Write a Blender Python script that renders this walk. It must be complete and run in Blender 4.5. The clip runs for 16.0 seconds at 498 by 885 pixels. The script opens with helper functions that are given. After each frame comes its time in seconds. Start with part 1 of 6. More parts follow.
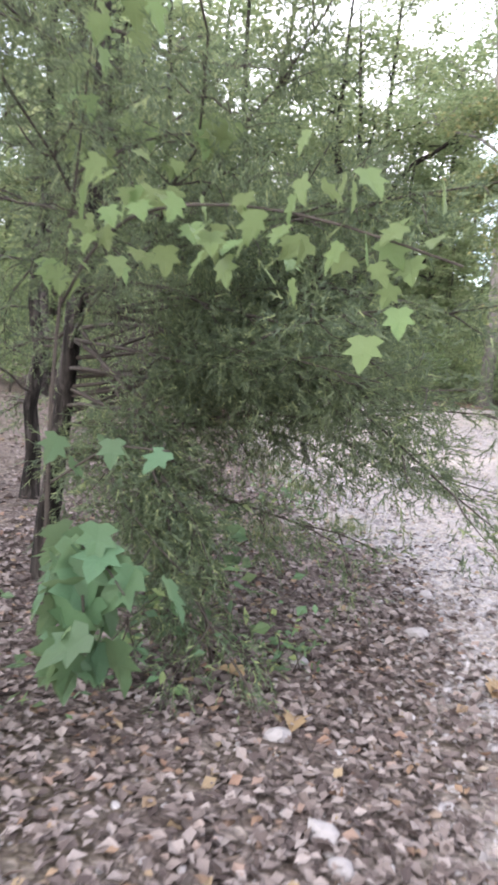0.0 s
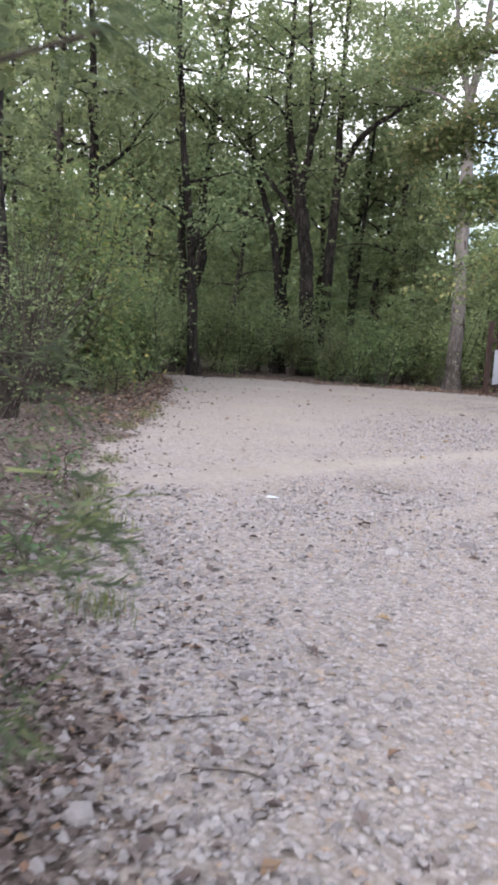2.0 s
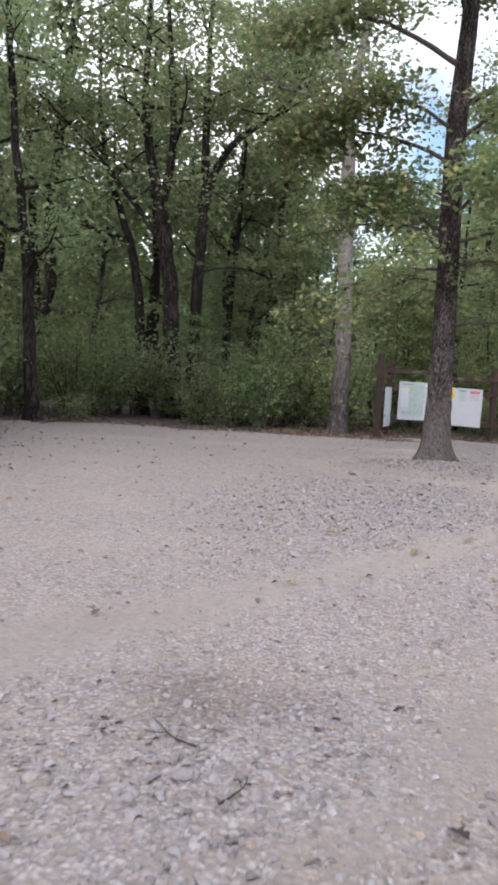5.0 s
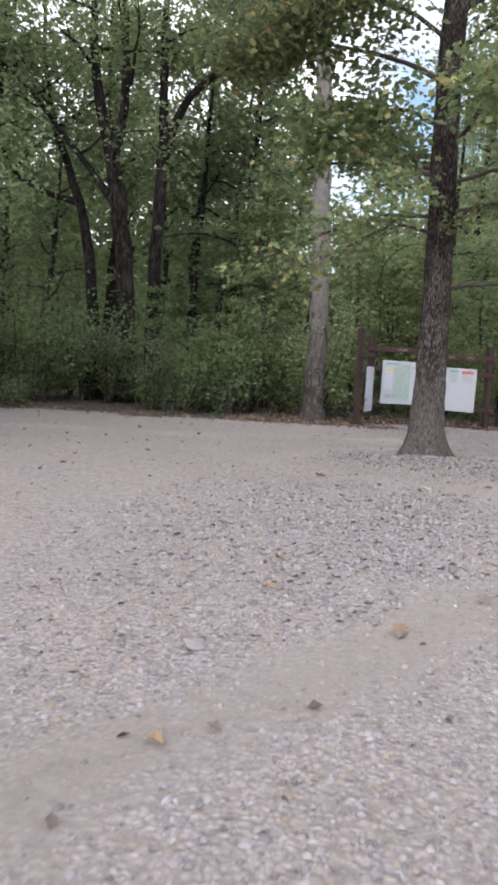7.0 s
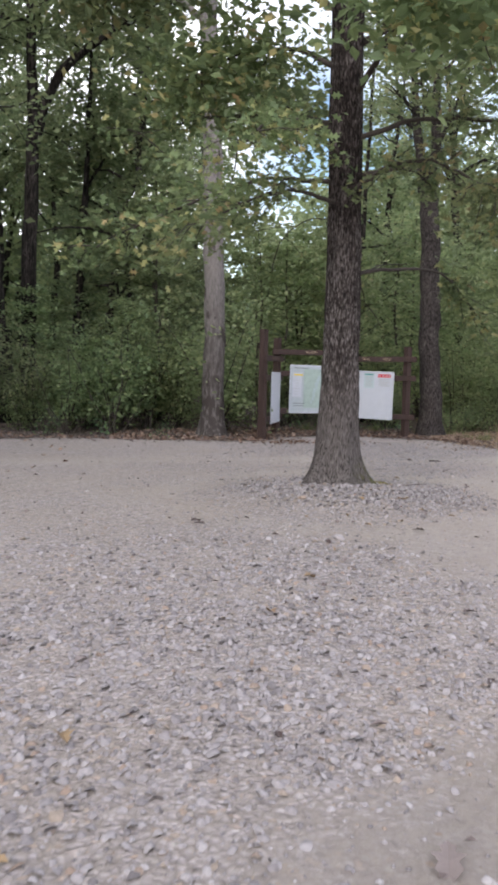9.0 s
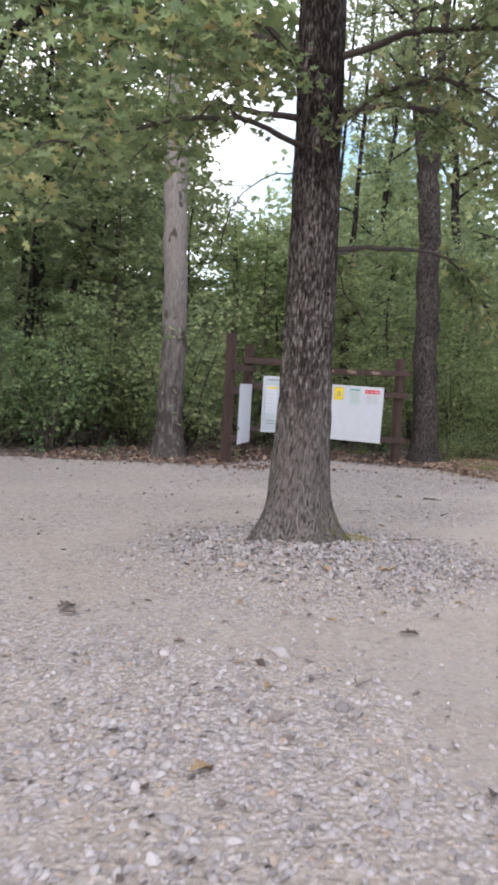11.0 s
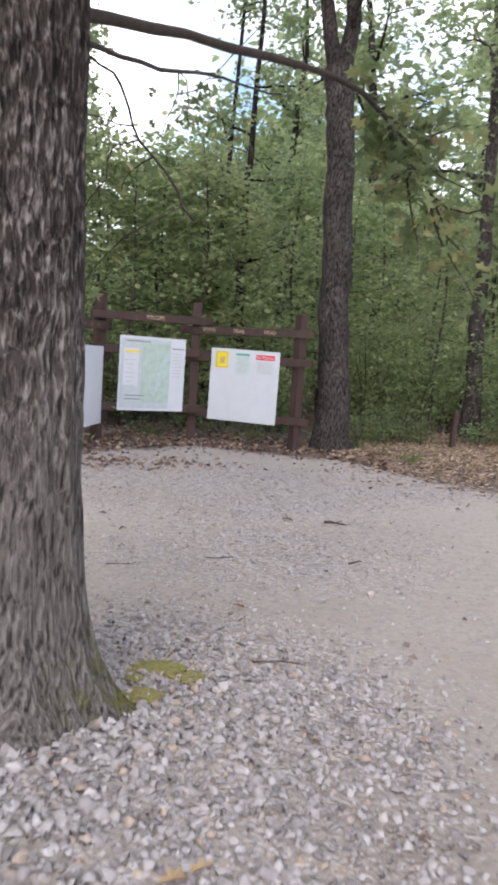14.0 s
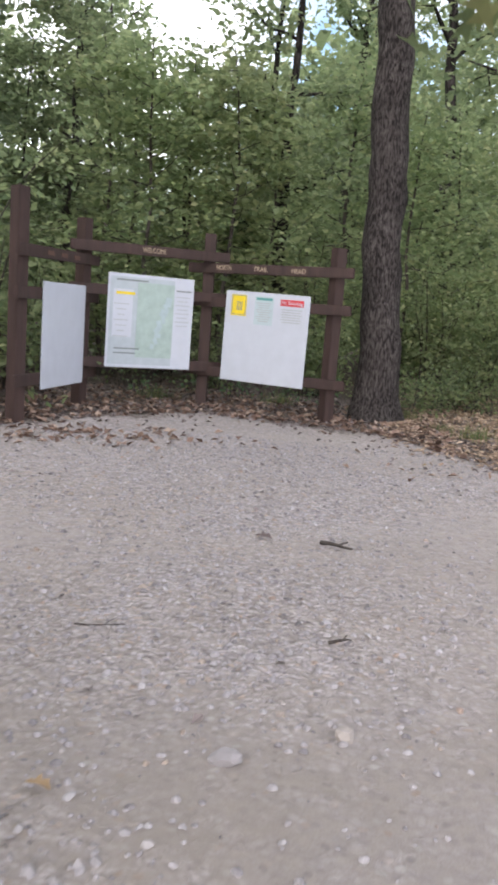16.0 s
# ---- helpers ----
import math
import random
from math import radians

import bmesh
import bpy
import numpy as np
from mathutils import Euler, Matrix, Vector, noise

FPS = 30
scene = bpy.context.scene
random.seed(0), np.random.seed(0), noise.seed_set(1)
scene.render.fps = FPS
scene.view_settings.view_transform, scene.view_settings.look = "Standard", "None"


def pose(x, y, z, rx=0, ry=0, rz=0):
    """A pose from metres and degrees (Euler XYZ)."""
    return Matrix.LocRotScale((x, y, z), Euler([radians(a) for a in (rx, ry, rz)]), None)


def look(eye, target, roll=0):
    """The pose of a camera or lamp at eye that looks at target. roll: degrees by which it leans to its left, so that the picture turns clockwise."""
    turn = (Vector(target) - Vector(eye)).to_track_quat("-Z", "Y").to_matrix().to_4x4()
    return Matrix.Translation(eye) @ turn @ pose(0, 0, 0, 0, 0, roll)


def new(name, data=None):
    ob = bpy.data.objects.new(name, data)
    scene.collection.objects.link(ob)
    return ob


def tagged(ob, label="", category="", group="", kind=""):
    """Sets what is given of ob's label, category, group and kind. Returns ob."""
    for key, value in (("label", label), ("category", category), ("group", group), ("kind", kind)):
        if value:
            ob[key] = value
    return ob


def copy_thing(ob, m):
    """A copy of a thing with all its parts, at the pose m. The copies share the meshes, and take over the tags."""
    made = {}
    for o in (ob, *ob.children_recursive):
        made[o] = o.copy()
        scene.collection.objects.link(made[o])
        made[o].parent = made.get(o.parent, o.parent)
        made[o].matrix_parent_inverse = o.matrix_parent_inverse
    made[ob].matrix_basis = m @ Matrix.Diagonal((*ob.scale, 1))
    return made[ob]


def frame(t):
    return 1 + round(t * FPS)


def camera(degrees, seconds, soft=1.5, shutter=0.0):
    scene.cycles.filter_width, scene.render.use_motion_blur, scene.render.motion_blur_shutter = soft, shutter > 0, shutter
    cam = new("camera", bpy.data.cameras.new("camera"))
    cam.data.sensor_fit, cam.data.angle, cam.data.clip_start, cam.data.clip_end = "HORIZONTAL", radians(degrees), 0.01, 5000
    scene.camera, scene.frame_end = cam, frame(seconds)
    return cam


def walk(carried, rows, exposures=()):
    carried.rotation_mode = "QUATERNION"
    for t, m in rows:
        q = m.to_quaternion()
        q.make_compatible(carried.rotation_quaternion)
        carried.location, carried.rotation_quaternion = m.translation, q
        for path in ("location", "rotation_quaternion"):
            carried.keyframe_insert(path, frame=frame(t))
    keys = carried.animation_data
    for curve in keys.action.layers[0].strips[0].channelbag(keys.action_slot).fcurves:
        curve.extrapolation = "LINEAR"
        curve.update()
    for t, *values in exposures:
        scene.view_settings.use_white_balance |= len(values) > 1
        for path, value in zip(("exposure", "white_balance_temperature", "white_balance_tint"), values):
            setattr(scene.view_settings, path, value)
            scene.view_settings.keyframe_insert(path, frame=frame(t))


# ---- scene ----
cam = camera(33.6, 16.0, soft=3.4, shutter=0.3)
PATH = [
    (0, (0.262, -1.091, 1.339), (-0.461, 0.76, 1.12), 5.1),
    (0.5, (0.379, -0.235, 1.327), (-0.475, 1.556, 1.074), 4.4),
    (1, (0.613, 0.497, 1.326), (-0.212, 2.303, 1.083), 0.6),
    (1.5, (0.686, 1.087, 1.342), (-0.063, 2.929, 1.125), 3.5),
    (2, (0.725, 1.827, 1.359), (0.022, 3.683, 1.109), 3.6),
    (2.5, (0.681, 2.529, 1.356), (-0.124, 4.352, 1.192), 5.1),
    (3, (0.624, 3.288, 1.381), (-0.181, 5.11, 1.2), 5.4),
    (3.5, (0.497, 4.127, 1.423), (-0.112, 6.029, 1.322), 4.2),
    (4, (0.344, 4.871, 1.438), (-0.154, 6.803, 1.306), 2.8),
    (4.5, (0.235, 5.555, 1.468), (-0.238, 7.493, 1.325), 2.9),
    (7, (0.039, 9.323, 1.385), (-0.384, 11.269, 1.196), 3.1),
    (7.5, (0.076, 10.053, 1.382), (-0.346, 12.002, 1.23), 1.9),
    (8, (0.067, 10.752, 1.393), (-0.286, 12.717, 1.271), 1.6),
    (8.5, (0.105, 11.471, 1.394), (-0.202, 13.442, 1.254), 1.8),
    (9, (0.113, 12.111, 1.43), (-0.123, 14.09, 1.265), 1.4),
    (11.5, (0.381, 15.567, 1.441), (0.19, 17.553, 1.31), 3.9),
    (12, (0.451, 16.173, 1.453), (0.296, 18.161, 1.308), 4.8),
    (12.5, (0.553, 16.937, 1.442), (0.442, 18.929, 1.296), 3.8),
    (13, (0.658, 17.667, 1.449), (0.657, 19.662, 1.313), 4.6),
    (13.5, (0.766, 18.416, 1.453), (0.844, 20.406, 1.267), 3.6),
    (14, (0.843, 19.148, 1.468), (0.833, 21.138, 1.262), 3.6),
    (14.5, (0.976, 19.833, 1.425), (0.912, 21.817, 1.18), 3.7),
    (15, (1.114, 20.553, 1.395), (1.005, 22.535, 1.15), 3.8),
    (15.5, (1.281, 21.116, 1.373), (1.134, 23.09, 1.088), 4.5),
    (16, (1.513, 21.826, 1.334), (1.331, 23.793, 1.02), 4.2),
]
EXPOSURES = [(0.0, 1.63), (0.5, 1.95), (1.0, 1.6), (1.5, 1.36), (2.0, 0.96), (2.5, 0.9), (3.5, 0.68), (4.5, 0.68), (7.0, 0.72), (9.0, 0.64), (11.5, 0.98), (13.5, 1.02), (15.0, 1.0), (16.0, 1.02)]
walk(cam, [(t, look(eye, target, roll)) for t, eye, target, roll in PATH], exposures=EXPOSURES)

# ---- light ----
SUN_EL, SUN_AZ = 30.0, 192.0
world = bpy.data.worlds.new("sky")
scene.world = world
world.use_nodes = True
wt = world.node_tree
wt.nodes.clear()
w_out = wt.nodes.new("ShaderNodeOutputWorld")
w_bg = wt.nodes.new("ShaderNodeBackground")
w_cloud = wt.nodes.new("ShaderNodeBackground")
w_mix = wt.nodes.new("ShaderNodeMixShader")
w_sky = wt.nodes.new("ShaderNodeTexSky")
w_sky.sky_type = "NISHITA"
w_sky.sun_disc = False
w_sky.sun_elevation, w_sky.sun_rotation = radians(SUN_EL), radians(SUN_AZ)
w_bg.inputs["Strength"].default_value = 0.13
w_cloud.inputs["Color"].default_value = (0.985, 0.985, 1.075, 1)
w_cloud.inputs["Strength"].default_value = 1.5
w_co = wt.nodes.new("ShaderNodeTexCoord")
w_no = wt.nodes.new("ShaderNodeTexNoise")
w_no.inputs["Scale"].default_value = 2.6
w_no.inputs["Detail"].default_value = 6
w_rp = wt.nodes.new("ShaderNodeValToRGB")
w_rp.color_ramp.elements[0].position, w_rp.color_ramp.elements[1].position = 0.37, 0.54
wt.links.new(w_co.outputs["Generated"], w_no.inputs["Vector"])
wt.links.new(w_no.outputs["Fac"], w_rp.inputs["Fac"])
wt.links.new(w_rp.outputs["Color"], w_mix.inputs["Fac"])
wt.links.new(w_sky.outputs["Color"], w_bg.inputs["Color"])
wt.links.new(w_bg.outputs["Background"], w_mix.inputs[1])
wt.links.new(w_cloud.outputs["Background"], w_mix.inputs[2])
wt.links.new(w_mix.outputs["Shader"], w_out.inputs["Surface"])

sun_data = bpy.data.lights.new("sun", "SUN")
sun_data.energy, sun_data.angle, sun_data.color = 1.5, radians(32), (1.0, 0.96, 0.92)
sun = new("sun", sun_data)
_el, _az = radians(SUN_EL), radians(SUN_AZ)
sun.matrix_world = look((0, 0, 30), Vector((0, 0, 30)) - Vector((math.sin(_az) * math.cos(_el), math.cos(_az) * math.cos(_el), math.sin(_el))))


# ---- materials ----
def material(name):
    m = bpy.data.materials.new(name)
    m.use_nodes = True
    nt = m.node_tree
    b = nt.nodes["Principled BSDF"]
    return m, nt, b


def node(nt, kind, **values):
    n = nt.nodes.new(kind)
    for k, v in values.items():
        n.inputs[k.replace("_", " ")].default_value = v
    return n


def ramp(nt, source, stops, mode="LINEAR"):
    r = nt.nodes.new("ShaderNodeValToRGB")
    r.color_ramp.interpolation = mode
    els = r.color_ramp.elements
    while len(els) < len(stops):
        els.new(0.5)
    for e, (p, c) in zip(els, stops):
        e.position, e.color = p, (*c, 1) if len(c) == 3 else c
    nt.links.new(source, r.inputs["Fac"])
    return r.outputs["Color"]


def grey(v):
    return (v, v, v)


def blend(nt, fac, a, b, mode="MIX"):
    m = nt.nodes.new("ShaderNodeMix")
    m.data_type, m.blend_type = "RGBA", mode
    for sock, val in ((m.inputs[0], fac), (m.inputs[6], a), (m.inputs[7], b)):
        if isinstance(val, (int, float)):
            sock.default_value = val
        elif isinstance(val, tuple):
            sock.default_value = (*val, 1) if len(val) == 3 else val
        else:
            nt.links.new(val, sock)
    return m.outputs[2]


def coords(nt, scale=(1, 1, 1), kind="Object"):
    c = nt.nodes.new("ShaderNodeTexCoord")
    m = nt.nodes.new("ShaderNodeMapping")
    m.inputs["Scale"].default_value = scale
    nt.links.new(c.outputs[kind], m.inputs["Vector"])
    return m.outputs["Vector"]


def noise_tex(nt, vec, scale, detail=4.0, rough=0.55):
    n = node(nt, "ShaderNodeTexNoise", Scale=scale, Detail=detail, Roughness=rough)
    nt.links.new(vec, n.inputs["Vector"])
    return n.outputs["Fac"]


def voronoi(nt, vec, scale, out="Distance", feature="F1"):
    n = nt.nodes.new("ShaderNodeTexVoronoi")
    n.feature = feature
    n.inputs["Scale"].default_value = scale
    nt.links.new(vec, n.inputs["Vector"])
    return n.outputs[out]


def bump(nt, bsdf, height, strength, distance):
    b = node(nt, "ShaderNodeBump", Strength=strength, Distance=distance)
    nt.links.new(height, b.inputs["Height"])
    nt.links.new(b.outputs["Normal"], bsdf.inputs["Normal"])


def leaf_material(name, stops, through_light=0.4, hue=0.06, rough=0.55):
    """Leaves: a colour for every leaf, a slight shift for every plant, and light that shines through."""
    m, nt, b = material(name)
    geo = nt.nodes.new("ShaderNodeNewGeometry")
    info = nt.nodes.new("ShaderNodeObjectInfo")
    col = ramp(nt, geo.outputs["Random Per Island"], stops)
    shift = node(nt, "ShaderNodeMapRange", To_Min=0.5 - hue * 0.3, To_Max=0.5 + hue * 0.35)
    nt.links.new(info.outputs["Random"], shift.inputs["Value"])
    val = node(nt, "ShaderNodeMapRange", To_Min=0.75, To_Max=1.2)
    nt.links.new(info.outputs["Random"], val.inputs["Value"])
    hsv = node(nt, "ShaderNodeHueSaturation", Saturation=0.84)
    nt.links.new(shift.outputs["Result"], hsv.inputs["Hue"])
    nt.links.new(val.outputs["Result"], hsv.inputs["Value"])
    nt.links.new(col, hsv.inputs["Color"])
    mott = noise_tex(nt, coords(nt), 25.0, 2.0)
    c2 = blend(nt, 0.35, hsv.outputs["Color"], ramp(nt, mott, [(0.3, grey(0.55)), (0.7, grey(1.0))]), "MULTIPLY")
    nt.links.new(c2, b.inputs["Base Color"])
    b.inputs["Roughness"].default_value = rough
    b.inputs["Specular IOR Level"].default_value = 0.35
    tr = nt.nodes.new("ShaderNodeBsdfTranslucent")
    warm = blend(nt, 0.5, c2, (0.34, 0.41, 0.20), "MIX") if through_light > 0.3 else c2
    nt.links.new(warm, tr.inputs["Color"])
    mix = nt.nodes.new("ShaderNodeMixShader")
    mix.inputs["Fac"].default_value = through_light
    nt.links.new(b.outputs["BSDF"], mix.inputs[1])
    nt.links.new(tr.outputs["BSDF"], mix.inputs[2])
    nt.links.new(mix.outputs["Shader"], nt.nodes["Material Output"].inputs["Surface"])
    return m


def bark_material(name, dark, mid, pale, ridge=26.0, stain=0.0, plate=0.13):
    m, nt, b = material(name)
    warp = nt.nodes.new("ShaderNodeTexNoise")
    warp.inputs["Scale"].default_value = 5.0
    nt.links.new(coords(nt), warp.inputs["Vector"])
    vec = blend(nt, 0.05, coords(nt, (1, 1, plate)), warp.outputs["Color"], "ADD")
    ridges = noise_tex(nt, vec, ridge, 3.0, 0.55)
    fine = noise_tex(nt, coords(nt, (1, 1, 0.3)), 85.0, 5.0, 0.65)
    cell = voronoi(nt, blend(nt, 0.06, coords(nt, (1, 1, 0.28)), warp.outputs["Color"], "ADD"), ridge * 1.5, "Color")
    sep = nt.nodes.new("ShaderNodeSeparateColor")
    nt.links.new(cell, sep.inputs["Color"])
    big = noise_tex(nt, coords(nt, (1, 1, 0.6)), 2.0, 4.0)
    base = ramp(nt, ridges, [(0.30, tuple(0.5 * v for v in dark)), (0.42, dark), (0.55, mid), (0.75, pale)])
    base = blend(nt, 0.55, base, ramp(nt, fine, [(0.3, grey(0.35)), (0.65, grey(1.0))]), "MULTIPLY")
    spots = blend(nt, 1.0, ramp(nt, sep.outputs["Red"], [(0.66, grey(0.0)), (0.74, grey(0.75))]), ramp(nt, noise_tex(nt, coords(nt), 3.6, 4.0), [(0.42, grey(0.0)), (0.6, grey(1.0))]), "MULTIPLY")
    spots = blend(nt, 1.0, spots, ramp(nt, ridges, [(0.42, grey(0.0)), (0.5, grey(1.0))]), "MULTIPLY")
    base = blend(nt, spots, base, pale)
    base = blend(nt, ramp(nt, big, [(0.45, grey(0.0)), (0.62, grey(0.5 + stain))]), base, blend(nt, 1.0, base, grey(0.42), "MULTIPLY"))
    nt.links.new(base, b.inputs["Base Color"])
    b.inputs["Roughness"].default_value = 0.95
    b.inputs["Specular IOR Level"].default_value = 0.15
    bump(nt, b, blend(nt, 0.3, ramp(nt, ridges, [(0.28, grey(0.0)), (0.62, grey(1.0))]), fine), 0.85, 0.025)
    return m


def oak_bark_material():
    """Old oak bark: blackish furrows, short pale plates above, closer grey-brown ridges and moss on one side of the foot."""
    m, nt, b = material("oak_bark")
    warp = nt.nodes.new("ShaderNodeTexNoise")
    warp.inputs["Scale"].default_value = 7.0
    nt.links.new(coords(nt), warp.inputs["Vector"])
    vec = blend(nt, 0.035, coords(nt, (1, 1, 0.27)), warp.outputs["Color"], "ADD")
    plates = noise_tex(nt, vec, 56.0, 2.5, 0.6)
    ridges = noise_tex(nt, blend(nt, 0.03, coords(nt, (1, 1, 0.2)), warp.outputs["Color"], "ADD"), 62.0, 3.0, 0.5)
    fine = noise_tex(nt, coords(nt, (1, 1, 0.45)), 120.0, 5.0, 0.7)
    wide = noise_tex(nt, coords(nt, (1, 1, 0.55)), 3.4, 4.0, 0.6)
    z = nt.nodes.new("ShaderNodeSeparateXYZ")
    nt.links.new(coords(nt), z.inputs[0])
    up = node(nt, "ShaderNodeMapRange", From_Min=0.5, From_Max=1.5, To_Min=0.0, To_Max=1.0)
    nt.links.new(z.outputs["Z"], up.inputs["Value"])
    # lower bark: close grey ridges with thin furrows
    low = ramp(nt, ridges, [(0.33, (0.035, 0.030, 0.029)), (0.41, (0.088, 0.077, 0.075)), (0.56, (0.145, 0.129, 0.126)), (0.75, (0.215, 0.195, 0.190))])
    # upper bark: dark ground with pale plates where the wide patches let them show
    thresh = nt.nodes.new("ShaderNodeMath")
    thresh.operation = "MULTIPLY_ADD"
    thresh.inputs[1].default_value, thresh.inputs[2].default_value = 0.42, -0.21
    nt.links.new(wide, thresh.inputs[0])
    lifted = nt.nodes.new("ShaderNodeMath")
    lifted.operation = "ADD"
    nt.links.new(plates, lifted.inputs[0])
    nt.links.new(thresh.outputs[0], lifted.inputs[1])
    high = ramp(nt, lifted.outputs[0], [(0.40, (0.040, 0.032, 0.031)), (0.49, (0.085, 0.071, 0.067)), (0.57, (0.150, 0.131, 0.128)), (0.68, (0.265, 0.240, 0.238))])
    high = blend(nt, 0.85, high, ramp(nt, ridges, [(0.38, grey(0.25)), (0.47, grey(1.0))]), "MULTIPLY")
    base = blend(nt, up.outputs["Result"], low, high)
    base = blend(nt, 0.5, base, ramp(nt, fine, [(0.3, grey(0.45)), (0.65, grey(1.0))]), "MULTIPLY")
    # darker streaks fade in from 2 to 3.2 m up the trunk
    darkening = node(nt, "ShaderNodeMapRange", From_Min=2.0, From_Max=3.2, To_Min=0.0, To_Max=0.95)
    nt.links.new(z.outputs["Z"], darkening.inputs["Value"])
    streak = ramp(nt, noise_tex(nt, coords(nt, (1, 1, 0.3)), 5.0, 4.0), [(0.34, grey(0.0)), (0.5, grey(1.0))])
    base = blend(nt, blend(nt, 1.0, darkening.outputs["Result"], streak, "MULTIPLY"), base, blend(nt, 1.0, base, (0.36, 0.33, 0.32), "MULTIPLY"))
    foot = node(nt, "ShaderNodeMapRange", From_Min=0.1, From_Max=0.5, To_Min=1.0, To_Max=0.0)
    nt.links.new(z.outputs["Z"], foot.inputs["Value"])
    side = node(nt, "ShaderNodeMapRange", From_Min=0.16, From_Max=0.34, To_Min=0.0, To_Max=1.0)
    nt.links.new(z.outputs["X"], side.inputs["Value"])
    moss = blend(nt, 1.0, blend(nt, 1.0, foot.outputs["Result"], side.outputs["Result"], "MULTIPLY"), ramp(nt, noise_tex(nt, coords(nt), 11.0, 5.0), [(0.45, grey(0.0)), (0.6, grey(1.0))]), "MULTIPLY")
    base = blend(nt, moss, base, (0.085, 0.085, 0.028))
    nt.links.new(base, b.inputs["Base Color"])
    b.inputs["Roughness"].default_value = 0.95
    b.inputs["Specular IOR Level"].default_value = 0.15
    height = blend(nt, up.outputs["Result"], ramp(nt, ridges, [(0.3, grey(0.0)), (0.6, grey(1.0))]), ramp(nt, plates, [(0.38, grey(0.0)), (0.58, grey(1.0))]))
    bump(nt, b, blend(nt, 0.25, height, fine), 0.9, 0.022)
    return m


def pale_bark_material():
    """Smooth pale grey bark with fine vertical grain, dark scars, and darker rough bark towards the foot."""
    m, nt, b = material("pale_bark")
    grain = noise_tex(nt, coords(nt, (1, 1, 0.2)), 40.0, 5.0, 0.6)
    wide = noise_tex(nt, coords(nt, (1, 1, 0.5)), 2.6, 4.0, 0.55)
    scar = noise_tex(nt, coords(nt, (1, 1, 0.55)), 4.6, 3.0, 0.5)
    base = ramp(nt, grain, [(0.32, (0.10, 0.09, 0.088)), (0.5, (0.18, 0.164, 0.161)), (0.70, (0.265, 0.246, 0.242))])
    base = blend(nt, ramp(nt, wide, [(0.42, grey(0.0)), (0.62, grey(0.5))]), base, (0.20, 0.178, 0.17))
    base = blend(nt, ramp(nt, scar, [(0.585, grey(0.0)), (0.625, grey(0.85))]), base, (0.045, 0.036, 0.034))
    z = nt.nodes.new("ShaderNodeSeparateXYZ")
    nt.links.new(coords(nt), z.inputs[0])
    low = node(nt, "ShaderNodeMapRange", From_Min=0.5, From_Max=3.8, To_Min=1.35, To_Max=0.0)
    nt.links.new(z.outputs["Z"], low.inputs["Value"])
    rough = blend(nt, 1.0, low.outputs["Result"], ramp(nt, noise_tex(nt, coords(nt, (1, 1, 0.3)), 14.0, 4.0), [(0.35, grey(0.25)), (0.6, grey(1.0))]), "MULTIPLY")
    base = blend(nt, rough, base, (0.055, 0.046, 0.044))
    nt.links.new(base, b.inputs["Base Color"])
    b.inputs["Roughness"].default_value = 0.9
    b.inputs["Specular IOR Level"].default_value = 0.2
    bump(nt, b, grain, 0.6, 0.012)
    return m


